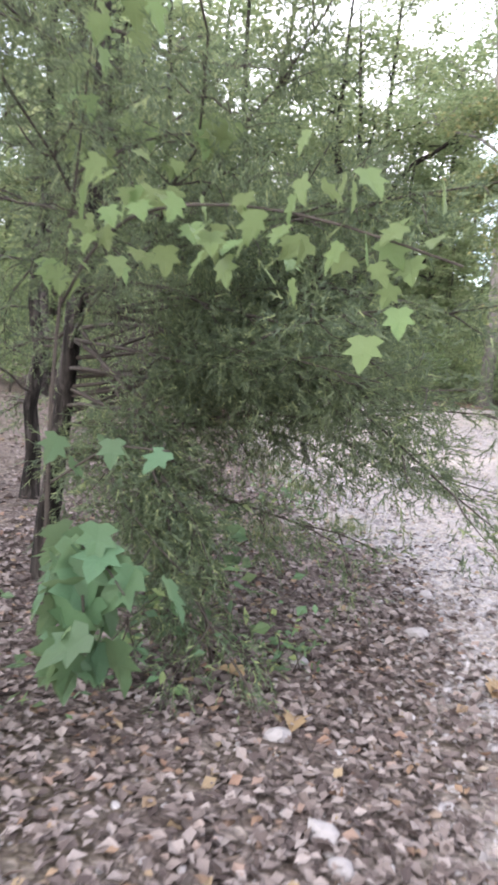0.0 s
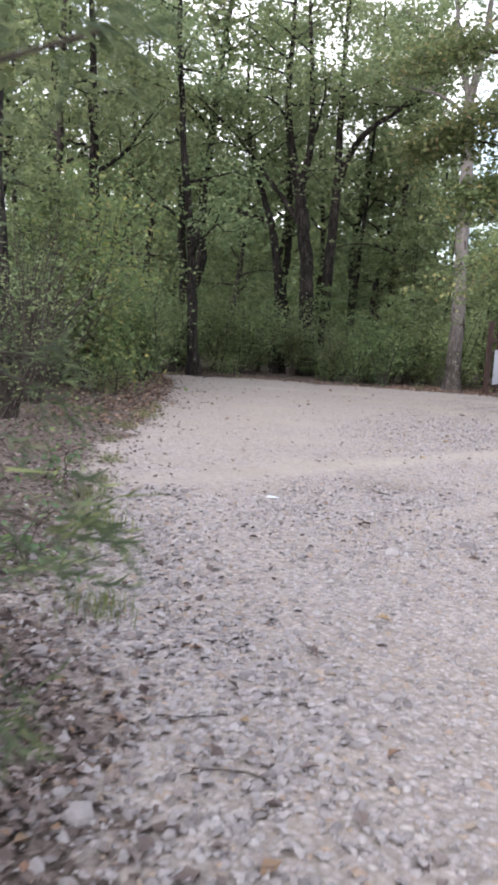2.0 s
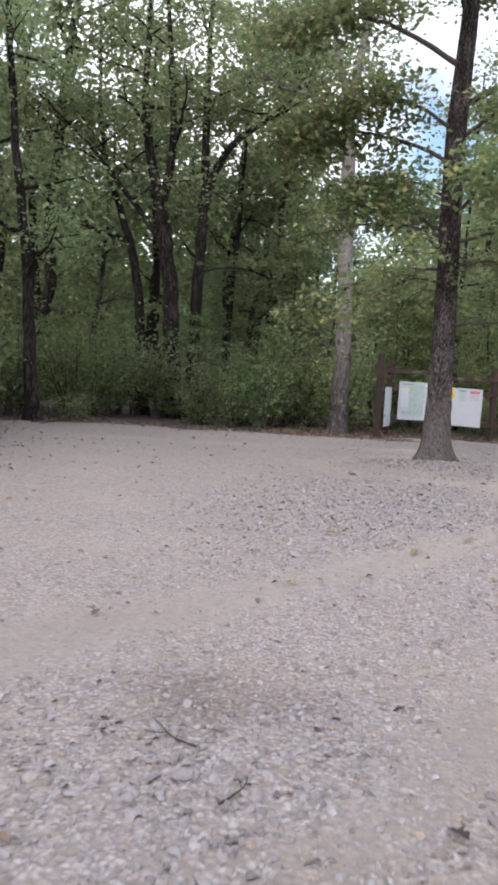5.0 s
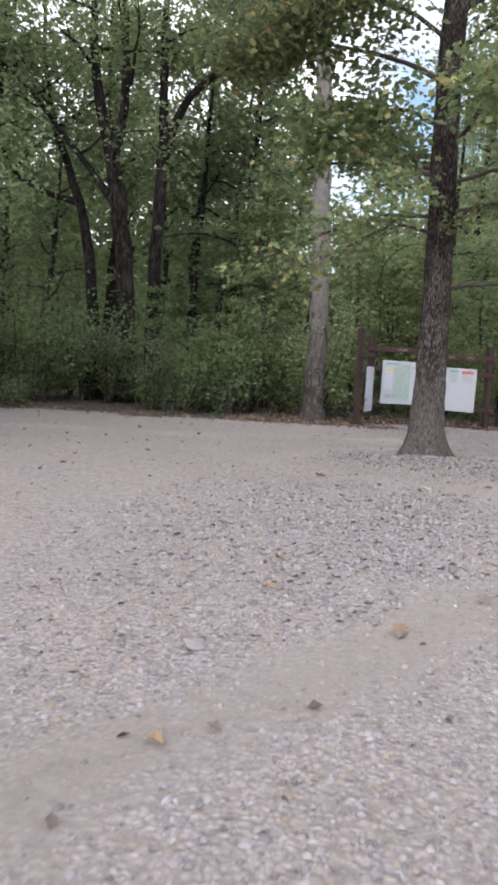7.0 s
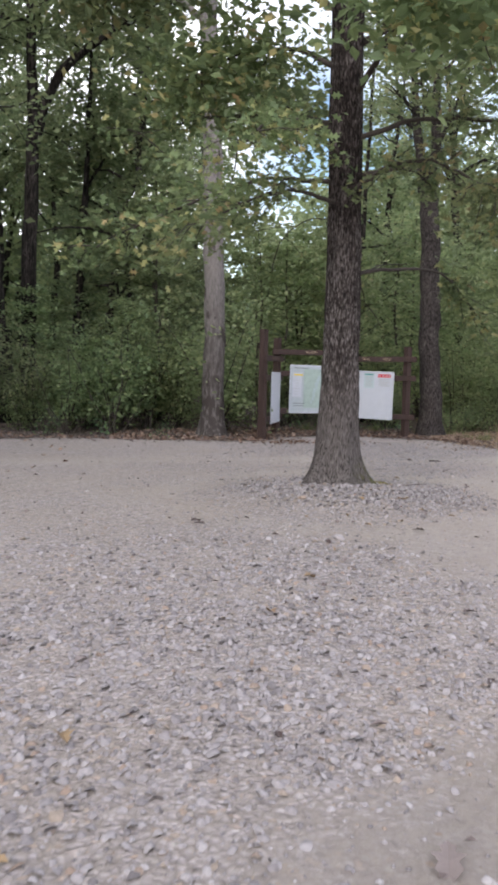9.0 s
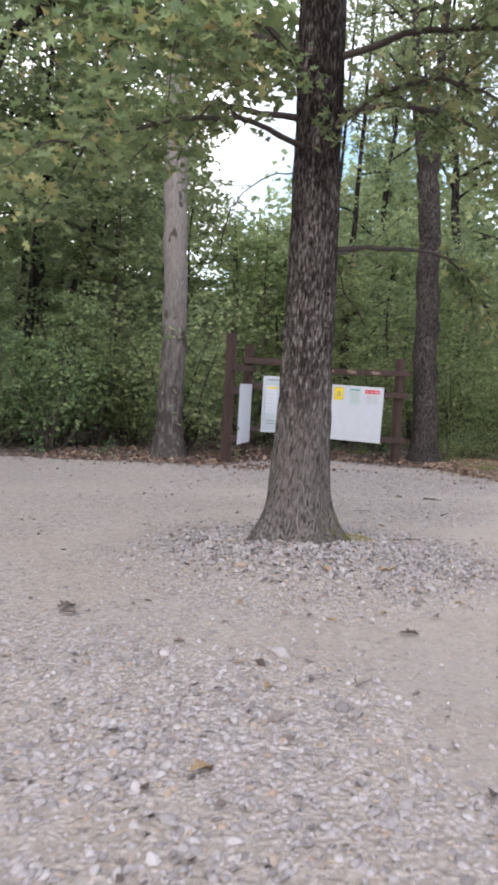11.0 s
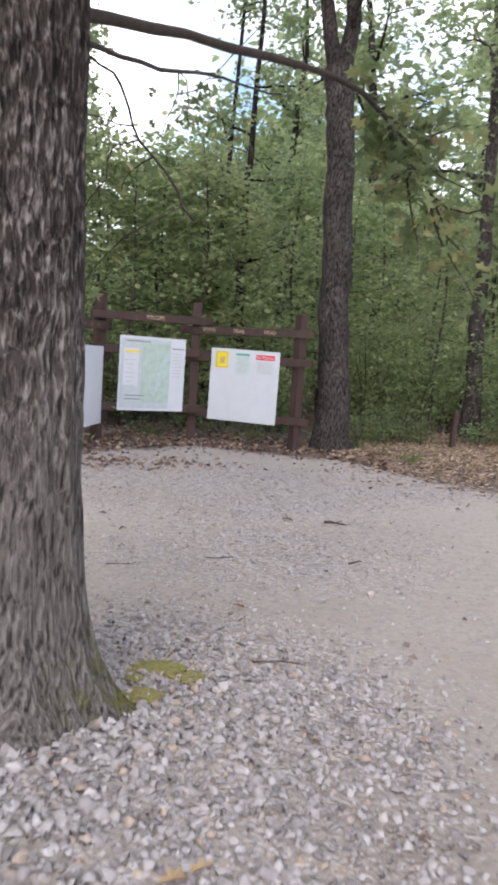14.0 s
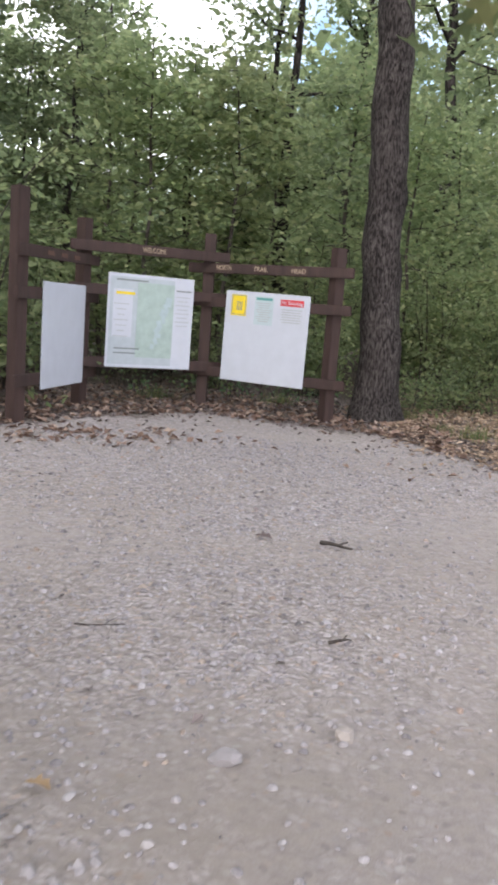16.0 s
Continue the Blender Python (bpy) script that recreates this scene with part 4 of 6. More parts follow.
def layered_tree(seed, h, w, branches, n_leaves, size, leaf_mat, label):
    """A young shade tree: a thin stem, flat tiers of twigs and leaves laid along them."""
    g = np.random.default_rng(seed)
    line = trunk_line(g, h, g.normal(scale=0.05, size=2), 9, 0.05)
    pieces, tips = [tube(line, taper(9, 0.012 + 0.007 * h, h, 0.3, 0.15), 6)], []
    az = g.uniform(0, 6.28)
    for k in range(branches):
        s = 0.08 + 0.90 * (k + g.uniform(0, 0.9)) / branches
        az += 2.4 + g.normal(scale=0.4)
        p = np.array([np.interp(s * h, line[:, 2], line[:, c]) for c in range(3)])
        length = w * (0.62 + 0.9 * s * (1 - s)) * (1 - 0.55 * s ** 3) * g.uniform(0.55, 1.15)
        pts = wander(g, p, (math.cos(az), math.sin(az), g.uniform(0.0, 0.5)), length, 5, -0.02, 0.16)
        pieces.append(tube(pts, np.linspace(0.006 + 0.004 * length, 0.004, 6), 3))
        tips += [pts[2], pts[3], pts[4], pts[5]]
        for q in range(3):
            tw = wander(g, pts[2 + q], pts[3 + q] - pts[2 + q] + g.normal(size=3) * np.array([0.3, 0.3, 0.05]), length * 0.38, 2, 0.0, 0.2)
            tips += [tw[1], tw[2]]
    c = np.array(tips)[g.integers(0, len(tips), n_leaves)]
    p = c + g.normal(size=(n_leaves, 3)) * np.array([0.20, 0.20, 0.07])
    rot = turns(g.normal(0.15, 0.45, n_leaves), g.normal(0, 0.45, n_leaves), g.uniform(0, 6.28, n_leaves))
    root = new("young_tree")
    child("trunk", mesh_of("trunk", *joined([(a, np.asarray(b)) for a, b in pieces]), TWIG, True), root, "thin stem with level twigs")
    child("crown", mesh_of("crown", *scatter(np.array(LEAF_V) * np.array([1.25, 1, 1]), LEAF_F, p, rot, size * g.uniform(0.6, 1.3, n_leaves)), leaf_mat), root, "flat tiers of small green leaves")
    return tagged(root, label, "tree", "young trees at the wood's edge")


kinds += [layered_tree(103, 7.5, 2.3, 44, 3600, 0.15, WOOD_LEAF, "young forest tree leafy from near the ground"),
          layered_tree(104, 4.2, 1.7, 34, 2800, 0.125, SHRUB_LEAF, "young understorey tree with tiers of green leaves"),
          layered_tree(105, 5.6, 1.9, 34, 2700, 0.135, LIT_LEAF, "slight young tree with yellow-green leaves coloured bright as if lit")]


def depth_out(x, y):
    return -float(lot_depth(np.array([x]), np.array([y]))[0])


def gap_in_canopy(x, y):
    return -3.7 - 0.20 * (y - 36) < x < -0.2 - 0.12 * (y - 36)


g = np.random.default_rng(42)
fixed = [(-2.92, 30.4), (2.15, 32.9), (-8.6, 32), (-8.3, 33.2), (-10.1, 33.3), (-8.1, 36.2), (-11.1, 27.3), (5.25, 36), (0.42, 38), (-0.5, 40), (-13.3, 24.5), (0, 22), (5.55, 30.9), (-2.27, 2.55), (-3.6, 4.6)]
spots = []


def sow(number, x0, x1, y0, y1, nearest, rule, choice):
    tries, made = 0, 0
    while made < number and tries < 4000:
        tries += 1
        x, y = g.uniform(x0, x1), g.uniform(y0, y1)
        if not rule(x, y, depth_out(x, y)) or min(math.hypot(x - a, y - b) for a, b, *_ in spots + fixed) < nearest:
            continue
        spots.append((x, y, int(g.choice(choice))))
        made += 1


wedge = lambda x, y: y - 18 > abs(x + 3) * 0.55
trail = lambda x, y: 2.7 < x < 7.0 and y < 37
# tall trees in front, young ones between them, a belt to the sides and behind
sow(46, -34, 22, 32, 66, 2.4, lambda x, y, d: d > 3 and wedge(x, y) and not trail(x, y) and not gap_in_canopy(x - 1.6, y) and not gap_in_canopy(x + 1.6, y) and not (-14 < x < -3.5 and y < 37.5) and not (-8 < x < 12 and y < 47), [0, 0, 1, 2, 2])
sow(6, -24, -12, 29, 46, 2.0, lambda x, y, d: d > 2, [0, 1, 2])
sow(36, -30, 20, 31, 54, 2.0, lambda x, y, d: d > 2.4 and wedge(x, y) and not trail(x, y) and not (-4 < x < 9 and y < 44) and not (gap_in_canopy(x, y) and y < 40), [3, 4, 4, 4])
sow(7, -9, -4.2, 34, 47, 1.6, lambda x, y, d: d > 3 and not gap_in_canopy(x, y), [1, 3])
sow(20, -38, 26, 50, 64, 1.8, lambda x, y, d: wedge(x, y) and not gap_in_canopy(x, y), [3, 3, 1])
sow(11, -18, -8, 10, 27, 1.8, lambda x, y, d: d > 2.5, [0, 1, 3, 4])
sow(7, 15, 24, -10, 30, 3.0, lambda x, y, d: d > 1.5, [0, 1, 2])
sow(5, -16, 12, -16, -6, 3.0, lambda x, y, d: d > 1.5 and not -3 < x < 4, [0, 1, 2])
used = set()
for x, y, kind in spots:
    put = spot if kind not in used else copy_spot
    used.add(kind)
    put(kinds[kind], x, y, g.uniform(0, 360), g.uniform(0.85, 1.2))

for x, y, s in [(-2.4, 35.6, 1.0), (0.3, 36.2, 0.9), (2.6, 37.6, 0.9), (-1.7, 38.4, 1.1), (1.4, 40.0, 1.2), (4.2, 43.5, 1.2), (8.2, 40.0, 1.1), (-0.6, 43.0, 1.3), (7.8, 33.9, 0.9), (5.0, 40.4, 1.1), (-2.9, 40.2, 1.2), (7.0, 42.2, 1.2), (9.2, 36.8, 1.0), (2.6, 42.4, 1.3)]:
    (copy_spot if 5 in used else spot)(kinds[5], x, y, g.uniform(0, 360), s)
    used.add(5)

# the wood beyond, too far to tell tree from tree
g = np.random.default_rng(90)
cent = []
for k in range(330):
    a = g.uniform(-0.85, 0.75)
    r = g.uniform(46, 78)
    cent += [(math.sin(a) * r - 2, 2 + math.cos(a) * r, z) for z in np.arange(0.8, (4.0 + 0.12 * r) * g.uniform(0.8, 1.0) * (1.02 if gap_in_canopy(math.sin(a) * r - 2, 2 + math.cos(a) * r) else 1.3), 1.2)]
# the brighter leaf colour stands in for light and haze on the far wood
tagged(new("far_woods", mesh_of("far_woods", *leaves(g, np.array(cent), 85000, 1.2, 0.54), LIT_LEAF)), "dense green woodland deep behind the nearer trees", "woods", kind="stuff")


def far_ridge():
    """The wood's far side: one uneven green bank closing the distance."""
    n, rows = 160, 14
    a = np.linspace(-1.5, 1.5, n)
    g = np.random.default_rng(6)
    top = 13.0 + 1.6 * np.sin(a * 9) + 1.1 * np.sin(a * 23 + 1) + g.normal(scale=0.7, size=n)
    t = np.linspace(0, 1, rows)[:, None]
    r = 84 + 5 * t ** 2 + g.normal(scale=0.6, size=(rows, n))
    v = np.stack([np.sin(a) * r - 2, 2 + np.cos(a) * r, top * t - 0.3], -1).reshape(-1, 3)
    i, j = np.meshgrid(np.arange(rows - 1), np.arange(n - 1), indexing="ij")
    f = np.stack([i * n + j, i * n + j + 1, (i + 1) * n + j + 1, (i + 1) * n + j], -1).reshape(-1, 4)
    return tagged(new("backdrop", mesh_of("backdrop", v, f, plain_material("far_foliage", (0.07, 0.10, 0.045), 0.95, 0.6, 0.9, relief=0.3))), "distant green bank of woodland", "backdrop", kind="structure")


far_ridge()

# ---- undergrowth ----
bushes = [shrub(200 + k, h, w, nl, sz, mt, lb, st) for k, (h, w, nl, sz, mt, lb, st) in enumerate([
    (2.4, 1.7, 1700, 0.11, SHRUB_LEAF, "leafy green shrub at the wood's edge", 10),
    (1.5, 1.5, 1200, 0.10, SHRUB_LEAF, "low spreading green shrub on leaf litter", 9),
    (3.3, 1.8, 1900, 0.125, WOOD_LEAF, "tall dark green shrub at the wood's edge", 11),
    (0.8, 1.1, 520, 0.09, SHRUB_LEAF, "knee-high green seedlings on leaf litter", 8),
    (3.0, 1.8, 1600, 0.12, LIT_LEAF, "tall airy yellow-green shrub, leaves coloured as in a lit glade", 9),
])]
seen_kind = set()
g = np.random.default_rng(77)
edge = [(a + (b - a) * t) for a, b in zip(LOT[3:22], LOT[4:23]) for t in np.arange(0, 1, 0.9 / np.linalg.norm(b - a))]
for p in edge:
    for rank in range(4):
        off = (0.9, 1.9, 3.4, 5.6)[rank] + g.uniform(-0.4, 0.8)
        c = p + (p - np.array([1.0, 15.0])) / np.linalg.norm(p - np.array([1.0, 15.0])) * off + g.normal(scale=0.3, size=2)
        if g.uniform() < ((0.5 if rank < 2 else 0.35) if c[0] < -4 else (0.35 if rank < 2 else 0.7)):
            continue
        d = float(lot_depth(np.array([c[0]]), np.array([c[1]]))[0])
        sign = -2.6 < c[0] < 3.1 and c[1] < 34.2
        trail = 2.8 < c[0] < 7.2 and c[1] < 34.2
        if abs(c[0] + 2.92) < 1.0 and c[1] < 31.2:
            continue
        if c[1] < 6 and c[0] > -3.6:
            continue
        if c[1] < 21 and c[0] < -3 and g.uniform() < 0.75:
            continue
        if d > -0.5 or sign or trail or (c[1] < 12 and rank > 2):
            continue
        if c[1] < 10 and (c[0] > -2.2 - 0.32 * (c[1] - 2)):
            continue
        kind = int(g.choice([3, 1, 0] if c[0] < -4 else [3, 1, 4])) if rank == 0 else int(g.choice([0, 1, 2, 4] if c[0] < -4 else [4, 4, 1]))
        if c[0] > 2.5 and rank > 1:
            continue
        put = spot if kind not in seen_kind else copy_spot
        seen_kind.add(kind)
        put(bushes[kind], c[0], c[1], g.uniform(0, 360), g.uniform(0.45, 1.3))

for x, y, k, s in [(2.9, 39.6, 0, 1.0), (3.9, 42.4, 1, 1.2), (5.4, 43.0, 0, 1.1), (6.6, 42.0, 4, 0.8), (8.3, 36.2, 4, 0.8), (8.4, 33.6, 1, 1.0), (3.3, 44.0, 4, 0.9), (6.2, 45.2, 4, 1.0), (8.8, 40.2, 4, 1.0), (-0.4, 35.0, 1, 0.8), (1.2, 35.4, 1, 0.9), (-1.7, 34.6, 0, 0.8), (3.0, 34.8, 3, 1.0), (3.5, 35.4, 1, 0.8), (4.1, 36.2, 4, 0.7), (4.9, 36.6, 4, 0.8), (5.9, 35.2, 1, 1.0), (6.6, 34.2, 4, 0.7), (6.9, 32.8, 1, 0.9), (7.6, 32.0, 4, 0.8), (3.2, 36.8, 4, 0.9), (5.4, 38.2, 4, 1.1), (4.4, 38.8, 4, 1.0), (6.8, 37.0, 4, 1.0), (2.9, 34.0, 3, 0.9), (3.8, 34.7, 3, 0.8), (5.2, 34.9, 3, 0.8), (6.2, 33.4, 3, 0.8)]:
    (copy_spot if k in seen_kind else spot)(bushes[k], x, y, 37 * x, s)
    seen_kind.add(k)


# young trees behind the shrubs, in uneven ranks: low ones in front, taller behind
g = np.random.default_rng(78)
for p in edge:
    for rank in range(3):
        c = p + (p - np.array([1.0, 15.0])) / np.linalg.norm(p - np.array([1.0, 15.0])) * ((1.6, 3.6, 6.4)[rank] + g.uniform(-0.6, 0.9)) + g.normal(scale=0.4, size=2)
        if g.uniform() < (0.6, 0.4, 0.5)[rank] or depth_out(c[0], c[1]) < 1.0 or c[1] < (13 if rank else 24):
            continue
        if (-3.6 < c[0] < 3.6 and c[1] < 35.2) or (2.6 < c[0] < 7.4 and c[1] < 36) or (c[0] < -7 and c[1] < 24 and rank < 2):
            continue
        if c[0] > -3 and g.uniform() < 0.6:
            continue
        kind = 5 if c[0] > -2.6 else (4 if c[1] < 35 or rank == 0 else 3)
        copy_spot(kinds[kind], c[0], c[1], g.uniform(0, 360), g.uniform(0.4, 0.85) if kind == 4 else g.uniform(0.65, 1.05))


# ---- notice boards at the trail head ----
def box(bm, size, at=(0, 0, 0), turn=None, bevel=0.0):
    m = Matrix.Translation(at) @ (turn or Matrix()) @ Matrix.Diagonal((*size, 1))
    made = bmesh.ops.create_cube(bm, size=1.0, matrix=m)
    if bevel:
        edges = {e for v in made["verts"] for e in v.link_edges}
        bmesh.ops.bevel(bm, geom=list(edges), offset=bevel, segments=2, affect="EDGES")
    return bm


def lettering(text, height, mat, parent, at, turn_z, name="lettering", label="", width=0.0):
    cu = bpy.data.curves.new(name, "FONT")
    cu.body, cu.size, cu.extrude, cu.align_x, cu.align_y = text, height * 1.4, 0.002, "CENTER", "CENTER"
    tmp = new("tmp_text", cu)
    me = bpy.data.meshes.new_from_object(tmp.evaluated_get(bpy.context.evaluated_depsgraph_get()))
    bpy.data.objects.remove(tmp)
    me.name = name
    me.materials.clear()
    me.materials.append(mat)
    ob = child(name, me, parent, label)
    ob.matrix_basis = Matrix.Translation(at) @ pose(0, 0, 0, 90, 0, turn_z)
    if width:
        xs = [v.co.x for v in me.vertices]
        ob.scale = (width / (max(xs) - min(xs)), 1, 1)
    return ob


POSTS = [((-1.77, 30.2), 2.42), ((-1.62, 31.92), 2.31), ((-0.21, 32.9), 2.30), ((1.49, 32.35), 2.18)]
RAILS = [(1.80, 1.36, 0.44), (1.99, 1.47, 0.57), (1.865, 1.42, 0.50)]
PANELS = [(0.30, 0.30), (0.27, 0.49), (0.29, 0.385)]
frame_root = stand("trailhead_sign_frame", "brown-stained timber post and rail frame for notice boards", "sign frame", -0.2, 32.0, z=0.0)


def world_part(name, bm, mat, root, label=""):
    """A part modelled in world places under a root that stands elsewhere."""
    bmesh.ops.translate(bm, verts=bm.verts, vec=-Vector(root.location))
    return part(name, bm, mat, root, label)


for (px, py), h in POSTS:
    bm = box(bmesh.new(), (0.145, 0.145, h + 0.06), (px, py, h / 2 - 0.03), pose(0, 0, 0, 0, 0, 8 + 20 * px), 0.008)
    world_part("post", bm, STAIN, frame_root, "square brown-stained post")
PAPER_GREY = plain_material("notice_grey_paper", (0.43, 0.48, 0.52), 0.6, 0.08)
MAP_GREEN = plain_material("map_green_print", (0.38, 0.475, 0.44), 0.6, 0.18, 7.0)
MAP_BLUE = plain_material("map_water_print", (0.40, 0.49, 0.51), 0.6, 0.1)
INK = plain_material("grey_ink", (0.22, 0.24, 0.24), 0.7, 0.2)
PALE_INK = plain_material("pale_ink", (0.42, 0.44, 0.455), 0.7, 0.1)
YELLOW = plain_material("yellow_notice_print", (0.80, 0.60, 0.02), 0.5, 0.08)
RED = plain_material("red_notice_print", (0.62, 0.035, 0.05), 0.5, 0.1)
TEAL = plain_material("teal_notice_print", (0.10, 0.30, 0.28), 0.5, 0.1)
PALE_TEAL = plain_material("pale_teal_paper", (0.45, 0.54, 0.57), 0.6, 0.06)
LABELS = ["blank white notice board on a timber frame", "white notice board with a pale green trail map", "white notice board with yellow, teal and red notices"]
for k in range(3):
    a, b = Vector((*POSTS[k][0], 0)), Vector((*POSTS[k + 1][0], 0))
    d = (b - a).normalized()
    length = (b - a).length
    face = Vector((d.y, -d.x, 0))
    yaw = math.degrees(math.atan2(d.y, d.x))
    off = face * (0.0725 + 0.026)
    for j, z in enumerate(RAILS[k]):
        lap = 0.25 if k != 1 else 0.22
        lift = face * (0.052 if k == 1 else 0.0)
        mid = (a + b) / 2 + off * 1.0 + lift + Vector((0, 0, z))
        bm = box(bmesh.new(), (length + 2 * lap, 0.045, 0.13), mid, pose(0, 0, 0, 0, 0.6 * (j - 1), yaw), 0.01)
        world_part("rail", bm, STAIN, frame_root, "brown-stained board with clipped rounded ends")
    s0, z0 = PANELS[k]
    foot = a + d * (s0 + (0.60, 0.575, 0.63)[k]) + off + face * (0.075 if k == 1 else 0.035)
    board = new("notice_board")
    board.matrix_basis = Matrix.Translation(foot + Vector((0, 0, z0 + 0.61))) @ pose(0, 0, 0, 0, (0, 0.4, 1.0)[k], yaw) @ Matrix.Diagonal((0.955, 1, 0.955, 1))
    tagged(board, LABELS[k], "notice board", "trail head notice boards")
    part("panel", box(bmesh.new(), (1.22, 0.016, 1.22), bevel=0.003), WHITE, board, "white sheet with thin edges")

    def sheet(name, w, h, x, z, mat, parent, lift=0.011, label=""):
        return part(name, box(bmesh.new(), (w, 0.003, h), (x, -lift, z)), mat, parent, label)
    if k == 1:
        mp = sheet("trail_map", 0.90, 1.14, -0.13, 0.0, PAPER_GREY, board, 0.0105, "pale grey printed trail map")
        sheet("map_land", 0.52, 0.98, 0.06, 0.02, MAP_GREEN, mp, 0.0135)
        g2 = np.random.default_rng(3)
        bm = bmesh.new()
        for q in range(9):
            box(bm, (0.05 + 0.06 * g2.uniform(), 0.003, 0.05 + 0.08 * g2.uniform()), (0.10 + 0.02 * q - 0.08 * g2.uniform(), -0.0165, -0.32 + 0.075 * q), pose(0, 0, 0, 0, g2.uniform(-40, 40), 0))
        part("map_lake", bm, MAP_BLUE, mp)
        sheet("map_legend", 0.27, 0.62, -0.40, 0.10, WHITE, mp, 0.0135)
        sheet("map_title_bar", 0.44, 0.022, -0.28, 0.53, INK, mp, 0.0135)
        sheet("map_key_bar", 0.26, 0.035, -0.37, 0.36, YELLOW, mp, 0.0165)
        for q in range(7):
            sheet("text_line", 0.20 - 0.05 * (q % 3), 0.012, -0.42, 0.22 - 0.07 * q, PALE_INK, mp, 0.0165)
        for q in range(2):
            sheet("text_line", 0.36, 0.018, -0.32, -0.36 - 0.06 * q, INK, mp, 0.0135)
        for q in range(1):
            sheet("heading_line", 0.22, 0.02, 0.46, 0.44, INK, board)
        for q in range(8):
            sheet("text_line", 0.20 - 0.04 * (q % 2), 0.012, 0.45, 0.36 - 0.055 * q, PALE_INK, board)
    if k == 2:
        yn = sheet("yellow_notice", 0.225, 0.285, -0.41, 0.42, YELLOW, board, 0.0105, "yellow printed notice")
        for w, h, x, z in ((0.20, 0.008, -0.41, 0.55), (0.20, 0.008, -0.41, 0.295), (0.008, 0.26, -0.508, 0.42), (0.008, 0.26, -0.312, 0.42)):
            sheet("border", w, h, x, z, INK, yn, 0.0135)
        for q in range(6):
            sheet("text_line", 0.09, 0.010, -0.40, 0.46 - 0.02 * q, INK, yn, 0.0135)
        tn = sheet("teal_notice", 0.27, 0.38, -0.04, 0.37, PALE_TEAL, board, 0.0105, "pale teal printed notice")
        sheet("heading_line", 0.235, 0.035, -0.04, 0.525, TEAL, tn, 0.0135)
        for q in range(9):
            sheet("text_line", 0.21 - 0.03 * (q % 3), 0.012, -0.04, 0.47 - 0.03 * q, PALE_INK, tn, 0.0135)
        rn = sheet("red_notice", 0.33, 0.36, 0.36, 0.37, WHITE, board, 0.0105, "white notice with red heading")
        sheet("heading_band", 0.33, 0.085, 0.36, 0.50, RED, rn, 0.0135)
        lettering("No Shooting", 0.052, WHITE, rn, (0.36, -0.0155, 0.50), 0, "lettering", "white lettering", 0.30)
        for q in range(6):
            sheet("text_line", 0.29 - 0.03 * (q % 2), 0.014, 0.36, 0.41 - 0.033 * q, PALE_INK, rn, 0.0135)
    words = [[], [("WELCOME", 0.0, 0.32)], [("NORTH", -0.62, 0.21), ("TRAIL", -0.10, 0.20), ("HEAD", 0.42, 0.19)]][k]
    for text, s, wdt in words:
        at = (a + b) / 2 + d * s + off + face * (0.025 + (0.052 if k == 1 else 0)) + Vector((0, 0, RAILS[k][0])) - Vector(frame_root.location)
        lettering(text, 0.062, LETTER, frame_root, at, yaw, "lettering", "tan routed lettering", wdt)
    if k == 0:
        for q in range(3):
            at = (a + b) / 2 + d * (-0.35 + 0.36 * q) + off + face * 0.024 + Vector((0, 0, RAILS[0][0]))
            world_part("worn_lettering", box(bmesh.new(), (0.17, 0.003, 0.05), at, pose(0, 0, 0, 0, 0, yaw)), plain_material("worn_letter_paint", (0.13, 0.07, 0.05), 0.8, 0.4, 60.0), frame_root, "worn unreadable lettering")

# a short brown marker post by the trail
mp_root = stand("marker_post", "short brown wooden trail marker post in leaves", "post", 4.54, 34.4)
part("post_body", box(bmesh.new(), (0.095, 0.095, 0.72), (0, 0, 0.34), pose(0, 0, 0, 0, 3, 12), 0.008), STAIN, mp_root, "weathered brown post")


